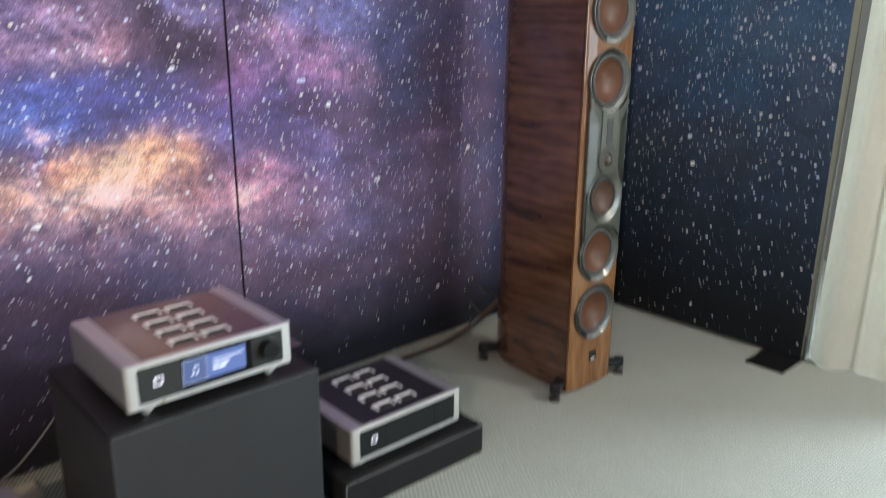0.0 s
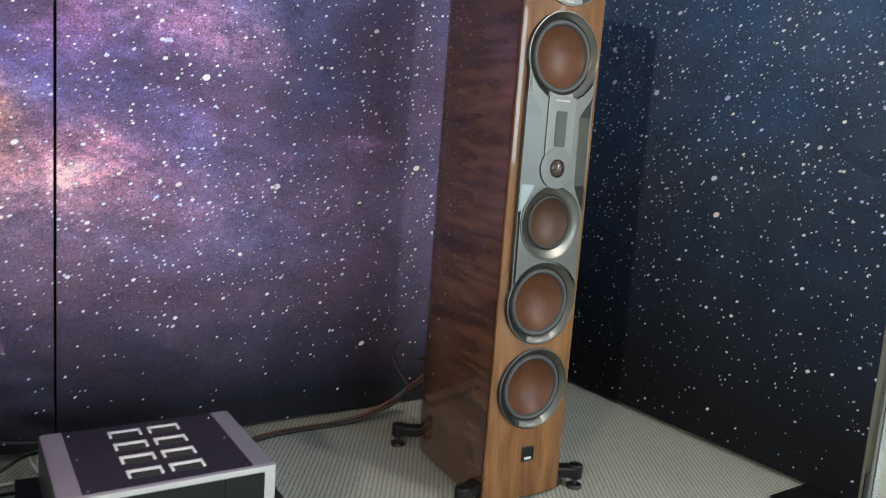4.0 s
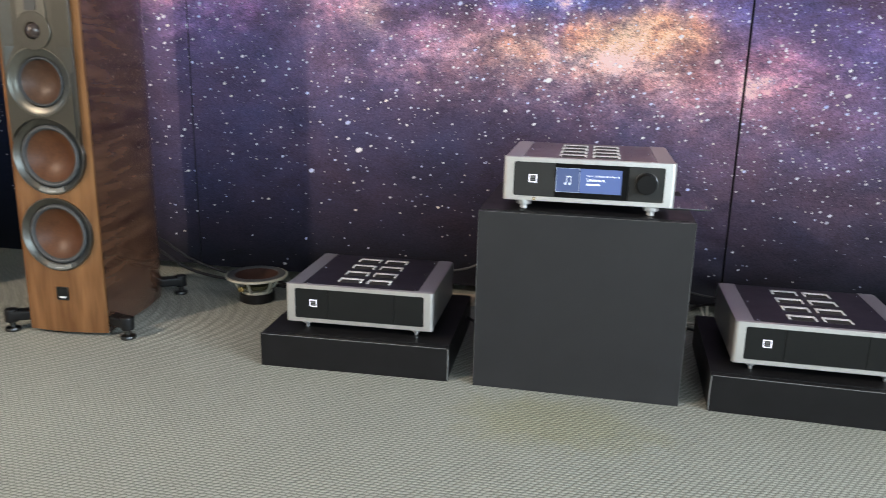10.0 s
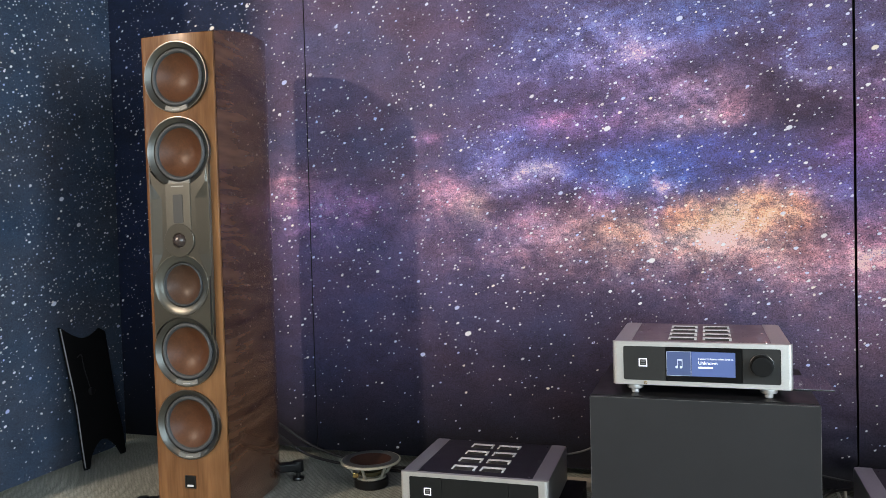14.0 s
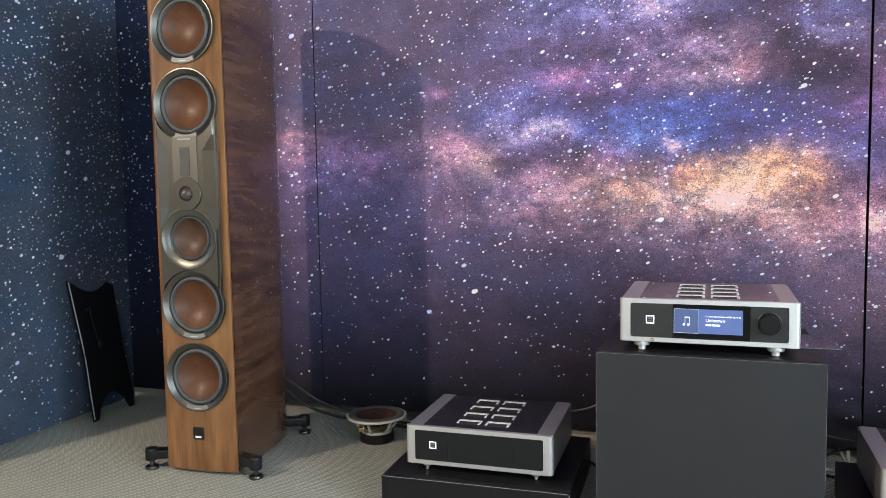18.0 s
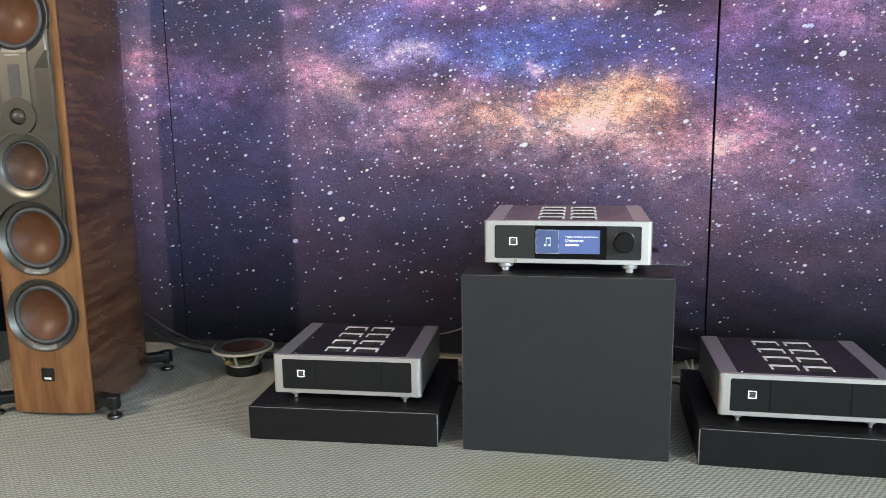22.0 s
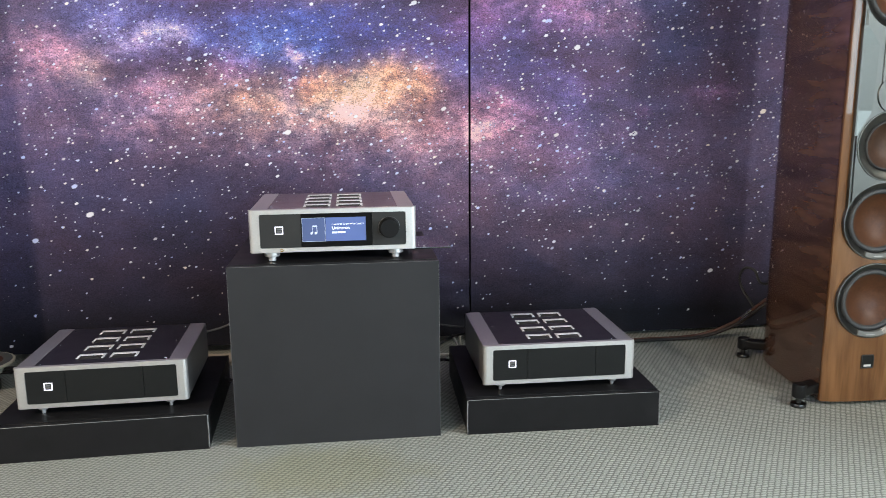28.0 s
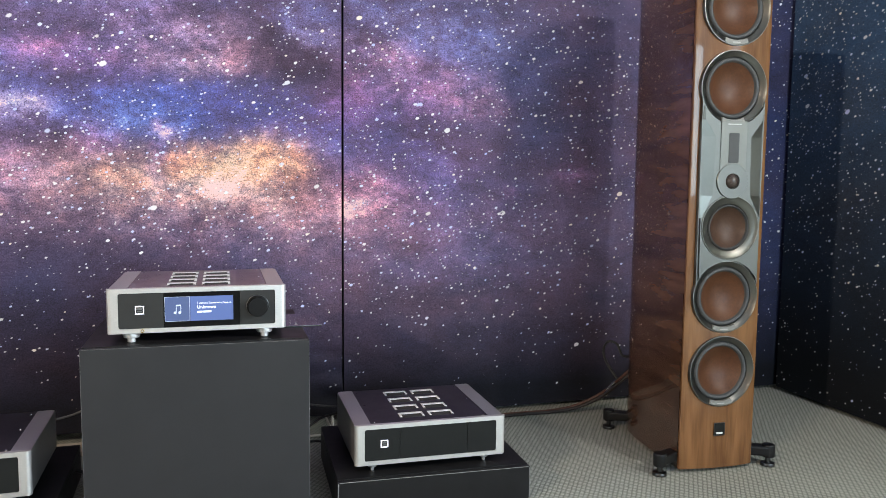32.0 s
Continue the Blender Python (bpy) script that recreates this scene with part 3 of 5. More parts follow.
CLOUDS_TOP = [
    (0.5, 1.61, 0.188, 0.075, 0.049, 0.068, 0.184), (0.72, 1.66, 0.268, 0.063, 0.028, 0.057, 0.184), (1.06, 1.59, 0.247, 0.07, 0.019, 0.042, 0.147), (1.27, 1.4, 0.078, 0.026, 0.112, 0.093, 0.184),
    (1.3, 1.46, 0.124, 0.068, 0.019, 0.027, 0.097), (1.55, 1.08, 0.162, 0.098, 0.003, 0.019, 0.113), (1.67, 0.9, 0.166, 0.12, 0.038, 0.019, 0.097), (1.84, 0.72, 0.26, 0.144, 0.034, 0.014, 0.05),
    (2.32, 0.93, 0.052, 0.026, 0.213, 0.093, 0.245), (2.04, 0.86, 0.027, 0.017, 0.085, 0.019, 0.042), (1.72, 0.6, 0.424, 0.123, 0.023, 0.011, 0.026),
]
CLOUDS_RIGHT = [
    (1.44, 0.79, 0.028, 0.024, 0.738, 0.485, 0.507), (1.51, 0.82, 0.091, 0.069, 0.369, 0.135, 0.129), (1.47, 0.86, 0.08, 0.049, 0.253, 0.08, 0.129), (1.55, 1.33, 0.09, 0.058, 0.275, 0.106, 0.184),
    (1.82, 1.23, 0.127, 0.056, 0.275, 0.12, 0.224), (1.71, 1.22, 0.083, 0.059, 0.143, 0.046, 0.184), (1.43, 1.2, 0.059, 0.067, 0.194, 0.057, 0.203), (1.9, 1.17, 0.065, 0.036, 0.213, 0.093, 0.184),
    (1.67, 1.47, 0.245, 0.087, 0.038, 0.057, 0.165), (1.86, 1.38, 0.17, 0.099, 0.028, 0.042, 0.147),
]
CLOUDS_HAZE = [
    (0.50, 0.84, 0.30, 0.06, 0.085, 0.048, 0.058), (0.95, 0.79, 0.30, 0.07, 0.115, 0.062, 0.068), (1.35, 0.73, 0.22, 0.08, 0.095, 0.048, 0.058), (0.15, 0.86, 0.22, 0.07, 0.060, 0.034, 0.048),
]
DARKS = [(1.15, 1.39, 0.08, 0.069, 0.7), (1.22, 1.26, 0.111, 0.052, 0.6), (1.31, 1.32, 0.093, 0.068, 0.6), (1.03, 1.52, 0.1, 0.044, 0.5), (0.21, 1.02, 0.08, 0.029, 0.5), (0.41, 1.05, 0.077, 0.038, 0.5), (0.45, 1.24, 0.152, 0.028, 0.3), (1.49, 1.42, 0.079, 0.047, 0.6), (1.63, 1.1, 0.123, 0.059, 0.4), (2.24, 1.18, 0.138, 0.104, 0.3)]


def print_colour(u, z, side):
    """The print's broad colour at a place of the wall, and how thick the stars stand there."""
    w = Vector((u * 3.1, z * 3.1, 4.0 * side))
    du = dz = 0.0
    for q, size in ((1.0, 0.03), (3.3, 0.03), (8.1, 0.024), (19.0, 0.018), (41.0, 0.010)):
        du += size * noise.noise(w * q)
        dz += 0.75 * size * noise.noise(w * q + Vector((7, 3, 1)))
    # base colour and stars fade towards the floor
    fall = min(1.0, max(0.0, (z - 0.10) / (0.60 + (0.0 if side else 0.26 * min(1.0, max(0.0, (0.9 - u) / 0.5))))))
    patch = 0.5 + 0.5 * noise.noise(Vector((u * 1.1, z * 1.4, 9.0 + side)))
    if side:
        if side == 2:
            low = (0.025 + 0.010 * patch, 0.035 + 0.013 * patch, 0.055 + 0.018 * patch)
            return (*[v * 1.4 for v in low], 0.20 + 0.40 * fall + 0.15 * patch, 0, 0, 0, 1)
        # right wall: print fades towards the floor, with the daylit top painted in too
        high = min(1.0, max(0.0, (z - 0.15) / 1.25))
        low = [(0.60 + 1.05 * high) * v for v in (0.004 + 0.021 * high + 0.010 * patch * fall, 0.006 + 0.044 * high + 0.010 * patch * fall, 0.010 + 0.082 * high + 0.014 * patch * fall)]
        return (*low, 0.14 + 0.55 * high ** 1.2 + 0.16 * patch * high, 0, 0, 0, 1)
    far = min(1.0, max(0.0, (u - 1.5) / 0.5)) * fall          # the blue end of the band
    warm = min(1.0, max(0.0, (0.3 - u) / 0.5)) * min(1.0, max(0.0, (z - 0.9) / 0.3))          # browner towards the upper left
    near = 1.0 + 0.34 * min(1.0, max(0.0, (0.55 - u) / 0.5))
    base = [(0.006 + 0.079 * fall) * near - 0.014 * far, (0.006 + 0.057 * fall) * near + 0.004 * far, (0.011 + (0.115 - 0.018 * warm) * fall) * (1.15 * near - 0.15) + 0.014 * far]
    low_far = min(1.0, max(0.0, (u - 0.95) / 0.4)) * fall * min(1.0, max(0.0, (1.0 - z) / 0.4))
    east = min(1.0, max(0.0, (u - 1.0) / 0.5)) * fall
    base = [base[0] + 0.034 * low_far + 0.030 * east, base[1] + 0.026 * low_far + 0.013 * east, base[2] + 0.030 * low_far + 0.018 * east]
    blue = min(1.0, max(0.0, (-0.72 - u) / 0.15))          # the base is darker and bluer near the left corner
    base = [base[0] * (1 - 0.88 * blue), base[1] * (1 - 0.75 * blue), base[2] * (1 - 0.65 * blue)]
    dusk = min(1.0, max(0.0, (u - 2.62) / 0.15))          # and near the right corner
    base = [base[0] * (1 - 0.72 * dusk), base[1] * (1 - 0.58 * dusk), base[2] * (1 - 0.42 * dusk)]
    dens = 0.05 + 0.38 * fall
    c = [0.0, 0.0, 0.0]
    for group in (CLOUDS_CORE, CLOUDS_ARM, CLOUDS_BLUE, CLOUDS_UPPER, CLOUDS_TOP, CLOUDS_RIGHT, CLOUDS_HAZE):
        for a, b, sa, sb, r, g, bl in group:
            d = ((u + du - a) / (1.4 * sa)) ** 2 + ((z + dz - b) / (1.4 * sb)) ** 2
            if d < 9:
                k = 0.62 * math.exp(-d)
                c[0] += r * k
                c[1] += g * k
                c[2] += bl * k
                dens += 0.20 * k
    for a, b, sa, sb, deep in DARKS:
        d = ((u + du * 1.4 - a) / sa) ** 2 + ((z + dz * 1.4 - b) / sb) ** 2
        if d < 9:
            k = 1 - deep * math.exp(-d)
            c = [v * k for v in c]
            base = [v * (0.35 + 0.65 * k) for v in base]
    grey = sum(c) / 3
    c = [max(0.0, grey + 0.90 * (v - grey)) for v in c]
    return (*base, min(1.0, dens), *c, 1.0)


def fabric(name, u0, u1, z0, z1, side, sag=0.0, step=0.009):
    """One stretched sheet, upright, its print towards -y; u is the place along the wall."""
    nu, nz = max(2, round((u1 - u0) / step)), max(2, round((z1 - z0) / step))
    verts, cols, uvs = [], [], []
    for j in range(nz + 1):
        for k in range(nu + 1):
            u, z = u0 + (u1 - u0) * k / nu, z0 + (z1 - z0) * j / nz
            low = max(0.0, 1 - (z - z0) / 0.45)
            near = math.exp(-((u - u1) / 0.16) ** 2) if sag else 0.0
            dy = 0.004 * noise.noise(Vector((u * 1.3, z * 0.8, 2.0 + side)))
            dy -= sag * low * near * (0.45 + 0.9 * noise.noise(Vector((u * 7 + z * 9, z * 16 - u * 5, 5))))
            verts.append((u, dy, z))
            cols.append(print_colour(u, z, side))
            uvs.append((u + 11.0 * side, z))
    faces = [(j * (nu + 1) + k, j * (nu + 1) + k + 1, (j + 1) * (nu + 1) + k + 1, (j + 1) * (nu + 1) + k) for j in range(nz) for k in range(nu)]
    me = bpy.data.meshes.new(name)
    me.from_pydata(verts, [], faces)
    me.polygons.foreach_set("use_smooth", [True] * len(faces))
    cols = np.array(cols, dtype=np.float32)
    for attribute, span in (("print", cols[:, :4]), ("cloud", cols[:, 4:])):
        me.color_attributes.new(attribute, "FLOAT_COLOR", "POINT").data.foreach_set("color", span.ravel())
    layer = me.uv_layers.new(name="UVMap")
    loops = np.empty(len(me.loops), dtype=np.int32)
    me.loops.foreach_get("vertex_index", loops)
    layer.data.foreach_set("uv", np.array(uvs, dtype=np.float32)[loops].ravel())
    me.materials.append(PRINT)
    return new(name, me)


def panel_wall(name, m, spans, side, label, edge_mat=PANEL_EDGE, deep=0.04):
    """A free-standing wall of framed fabric panels: a frame behind each sheet."""
    root = structure(name, bm_box(sum(b - a for a, b, *_ in spans), 0.03, 0.04, ((spans[0][0] + spans[-1][1]) / 2, 0.045, PANEL_TOP - 0.03)), PANEL_EDGE, label)
    root.matrix_basis = m
    for a, b, z0, sag in spans:
        sheet = fabric("fabric_sheet", a + 0.001, b - 0.001, z0, PANEL_TOP, side, sag)
        sheet.parent = root
        bars = [bm_box(0.03, deep - 0.008, PANEL_TOP - z0, (q, 0.004 + deep / 2, (z0 + PANEL_TOP) / 2), 0.003) for q in (a + 0.018, b - 0.018)]
        bars.append(bm_box(b - a - 0.07, deep - 0.012, 0.03, ((a + b) / 2, 0.006 + deep / 2, z0 + 0.02)))
        bars.append(bm_box(b - a - 0.004, 0.006, PANEL_TOP - z0 - 0.004, ((a + b) / 2, deep + 0.004, (z0 + PANEL_TOP) / 2)))
        part("panel_frame", merged(*bars), edge_mat, root)
    return root


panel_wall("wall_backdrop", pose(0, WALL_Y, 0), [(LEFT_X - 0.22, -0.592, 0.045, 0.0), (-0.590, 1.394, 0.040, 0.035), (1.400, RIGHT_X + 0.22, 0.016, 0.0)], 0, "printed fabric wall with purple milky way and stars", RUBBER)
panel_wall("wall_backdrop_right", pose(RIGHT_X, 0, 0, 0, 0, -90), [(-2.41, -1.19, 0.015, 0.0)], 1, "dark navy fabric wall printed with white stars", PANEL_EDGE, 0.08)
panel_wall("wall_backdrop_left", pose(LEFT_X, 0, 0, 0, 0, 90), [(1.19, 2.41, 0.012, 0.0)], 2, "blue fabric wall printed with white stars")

# black foot plate of the right panel
foot = tagged(part("panel_foot", merged(bm_box(0.22, 0.165, 0.008, (3.252, 1.272, 0.004), 0.002), bm_box(0.03, 0.05, 0.10, (3.350, 1.215, 0.057), 0.002)), BLACK_METAL), "flat black metal foot plate under the fabric panel", "panel foot")


# ---- curtain ----
def curtain():
    bm = bmesh.new()
    grid = []
    n, rows = 130, 26
    for j in range(rows + 1):
        z = 0.003 + 2.43 * j / rows
        ring = []
        for k in range(n + 1):
            s = k / n
            y = 1.172 - 0.72 * s
            open_ = 0.55 + 0.45 * (1 - j / rows)
            lead = 1 - 0.4 * z / 2.4
            fold = 0.070 * lead * math.exp(-((s - 0.11) / 0.075) ** 2) - 0.022 * math.exp(-((s - 0.225) / 0.022) ** 2)
            fold += 0.026 * lead * math.exp(-((s - 0.36) / 0.10) ** 2) + 0.016 * math.sin(11 * s + 0.5 * z) * min(1.0, s / 0.3) + 0.003 * math.sin(37 * s + 1.6 * z)
            fold += 0.012 * noise.noise(Vector((s * 3.34, z * 0.6, 1)))
            hem = 0.004 * math.sin(s * 14.8) if j == 0 else 0
            ring.append(bm.verts.new((3.455 - fold * open_ - 0.065 * (1 - z / 2.4), y + 0.012 * noise.noise(Vector((s * 3.34, z, 4))), z + 0.5 * abs(hem))))
        grid.append(ring)
    for p, q in zip(grid, grid[1:]):
        for k in range(n):
            bm.faces.new((p[k], q[k], q[k + 1], p[k + 1]))
    bmesh.ops.solidify(bm, geom=bm.faces[:], thickness=0.002)
    root = thing("curtain", pose(0, 0, 0), "cream cotton curtain hanging in soft folds to the floor", "curtain")
    part("cloth", bm, CURTAIN, root, smooth=70)
    part("curtain_rail", bm_tube([(3.44, 1.28, 2.445), (3.44, 0.9, 2.445), (3.44, 0.47, 2.445)], 0.012), GUNMETAL, root, "grey metal rail")
    return root


curtain()


# ---- loudspeakers ----
WOOFERS = (1.428, 1.192, 0.557, 0.3225)
BOW = 0.72          # the front bows forward: depth behind the middle = BOW * x * x


def half_width(d):
    """Half the cabinet's width at a depth behind the front."""
    table = ((0.0, 0.120), (0.008, 0.1285), (0.10, 0.132), (0.20, 0.129), (0.30, 0.123), (0.38, 0.113), (0.42, 0.099), (0.45, 0.082), (0.475, 0.058), (0.485, 0.036))
    for (a, p), (b, q) in zip(table, table[1:]):
        if d <= b:
            return p + (q - p) * (d - a) / (b - a)
    return 0.03


def top_height(d):
    return 1.562 + 0.26 * d - 0.33 * d * d


def cabinet():
    """Boat-shaped body behind the front board, with bowed sides and a rising top."""
    ds = [0.0225, 0.05, 0.10, 0.15, 0.20, 0.25, 0.30, 0.34, 0.38, 0.41, 0.44, 0.46, 0.475, 0.485]
    outline = [(half_width(d), d) for d in ds] + [(-half_width(d), d) for d in ds[::-1]]
    bm = bmesh.new()
    levels = []
    for lev in (0, 1, 2, 3, 4):
        ring = []
        for x, d in outline:
            top = top_height(d)
            z = (0.013, 0.020, 0.8, top - 0.006, top)[lev]
            k = (0.985, 1.0, 1.0, 1.0, 0.985)[lev]
            ring.append(bm.verts.new((x * k, 0.24 + (d - 0.24) * (k if d > 0.1 else 1), z)))
        levels.append(ring)
    n = len(outline)
    for p, q in zip(levels, levels[1:]):
        for k in range(n - 1):                     # the front stays open for the drivers
            bm.faces.new((p[k], p[k + 1], q[k + 1], q[k]))
    bm.faces.new(levels[0][::-1])
    bm.faces.new(levels[-1])
    bmesh.ops.recalc_face_normals(bm, faces=bm.faces[:])
    return bm


def bm_holed(outline, holes, y0, y1, bevel=0.0):
    """A board in the xz plane with round holes through it: its front at y0, walls back to y1. Holes are (x, z, radius)."""
    bm = bmesh.new()
    loops = [outline] + [[(hx + hr * math.cos(2 * math.pi * k / 56), hz + hr * math.sin(2 * math.pi * k / 56)) for k in range(56)] for hx, hz, hr in holes]
    edges = []
    for pts in loops:
        lo = [bm.verts.new((x, y0, z)) for x, z in pts]
        hi = [bm.verts.new((x, y1, z)) for x, z in pts]
        for k in range(len(pts)):
            edges.append(bm.edges.new((lo[k], lo[(k + 1) % len(pts)])))
            bm.faces.new((lo[k], lo[(k + 1) % len(pts)], hi[(k + 1) % len(pts)], hi[k]))
    bmesh.ops.triangle_fill(bm, use_beauty=True, use_dissolve=False, edges=edges)
    bmesh.ops.recalc_face_normals(bm, faces=bm.faces[:])
    return bm


def front_board():
    """Front board, bowed forward, with a hole for every driver."""
    w, lo, hi = 0.1285, 0.013, top_height(0)
    bm = bm_holed([(-w, lo), (-w + 0.003, lo), (w - 0.003, lo), (w, lo), (w, hi), (w - 0.003, hi), (-w + 0.003, hi), (-w, hi)], [(0, z, 0.1105) for z in WOOFERS] + [(0, 0.771, 0.0965)], 0.0, 0.0085)
    for k in range(-12, 13):
        geom = bm.verts[:] + bm.edges[:] + bm.faces[:]
        bmesh.ops.bisect_plane(bm, geom=geom, plane_co=(k * 0.01046, 0, 0), plane_no=(1, 0, 0))
    for v in bm.verts:
        v.co.y += BOW * v.co.x ** 2 + (0.0008 if abs(v.co.x) > w - 0.001 and v.co.y < 0.004 else 0.0)
    return bm


def plate_outline(half, r):
    """Upright outline between the inner two woofers, hollowed round their rings."""
    a = math.acos(min(1.0, half / r))
    zs = WOOFERS[2], WOOFERS[1]
    low = [(r * math.cos(math.pi - a - k * (math.pi - 2 * a) / 16), zs[0] + r * math.sin(math.pi - a - k * (math.pi - 2 * a) / 16)) for k in range(17)]
    top = [(r * math.cos(-a - k * (math.pi - 2 * a) / 16), zs[1] + r * math.sin(-a - k * (math.pi - 2 * a) / 16)) for k in range(17)]
    return low, top


def driver(root, name, z, ring_r, hole_r, cone_r, tab=True, grey=RING_GREY, paper=CONE, lift=0.0):
    """A cone driver: trim ring, rubber surround and domed cone, facing -y."""
    d = part(name, bm_lathe([(ring_r, 0.014), (ring_r, -0.0022), (ring_r - 0.001, -0.0036), (ring_r - 0.0032, -0.0038), (ring_r - 0.0048, -0.0022), ((ring_r + hole_r) / 2, 0.0018), (hole_r + 0.0025, 0.0062), (hole_r + 0.0006, 0.0080), (hole_r, 0.0125)], 64, "y", (0, lift, z), False), grey, root, "satin grey dished trim ring")
    mid, half = (hole_r + cone_r) / 2, (hole_r - cone_r) / 2 - 0.0012
    roll = [(mid + half * math.cos(math.pi * k / 10), 0.0105 - 0.0085 * math.sin(math.pi * k / 10)) for k in range(11)]
    part("surround", bm_lathe([(hole_r + 0.0004, 0.0120)] + roll + [(cone_r - 0.001, 0.0125)], 64, "y", (0, lift, z), False), SURROUND, d, "dark rubber surround")
    prof = [(max(0.0006, cone_r * (1 - k / 18)), 0.0105 + 0.44 * cone_r * (1 - (1 - k / 18) ** 2.2)) for k in range(19)]
    part("cone", bm_lathe(prof, 64, "y", (0, lift, z), False), paper, d, "red-brown wood-fibre cone")
    if tab:
        bm = bmesh.new()
        rows = []
        for k in range(15):
            a = radians(-90 - 22 + 44 * k / 14)
            rows.append([bm.verts.new((r * math.cos(a), y + lift, z + r * math.sin(a))) for r, y in ((ring_r - 0.0042, 0.0), (ring_r - 0.0046, -0.0034), (hole_r + 0.0022, -0.0026), (hole_r + 0.0012, 0.004), (hole_r + 0.0012, 0.010), (ring_r - 0.0042, 0.010))])
        for p, q in zip(rows, rows[1:]):
            for k in range(6):
                bm.faces.new((p[k], p[(k + 1) % 6], q[(k + 1) % 6], q[k]))
        bm.faces.new(rows[0][::-1])
        bm.faces.new(rows[-1])
        bmesh.ops.recalc_face_normals(bm, faces=bm.faces[:])
        ob = part("ring_tab", bm, TAB_GREY, d, "raised grey tab of the ring")
        part("tab_bar", bm_box(0.026, 0.0006, 0.0028, (0, -0.0034 + lift, z - (ring_r + hole_r) / 2 + 0.0008)), GREY_PRINT, ob, "pale bar of lettering")
    return d


def outrigger(root, x, d, ox, od):
    """A black foot arm from the cabinet to a turned foot with a disc."""
    way = Vector((ox - x, od - d, 0))
    length, ang = way.length, math.atan2(way.y, way.x)
    arm = bm_box(length + 0.03, 0.042, 0.030, ((length) / 2 - 0.01, 0, 0.050), 0.006, 3)
    tip = bm_lathe([(0.019, 0.030), (0.021, 0.033), (0.021, 0.066), (0.018, 0.070), (0.008, 0.0715)], 24, "z", (length, 0, 0))
    both = merged(arm, tip)
    bmesh.ops.rotate(both, verts=both.verts, matrix=Matrix.Rotation(ang, 3, "Z"))
    bmesh.ops.translate(both, vec=(x, d, 0), verts=both.verts)
    f = part("foot", both, BLACK_METAL, root, "black metal outrigger foot")
    part("foot_disc", bm_lathe([(0.022, 0.0), (0.023, 0.004), (0.021, 0.010), (0.008, 0.012), (0.008, 0.031)], 24, "z", (ox, od, 0)), GUNMETAL, f, "gunmetal floor disc")


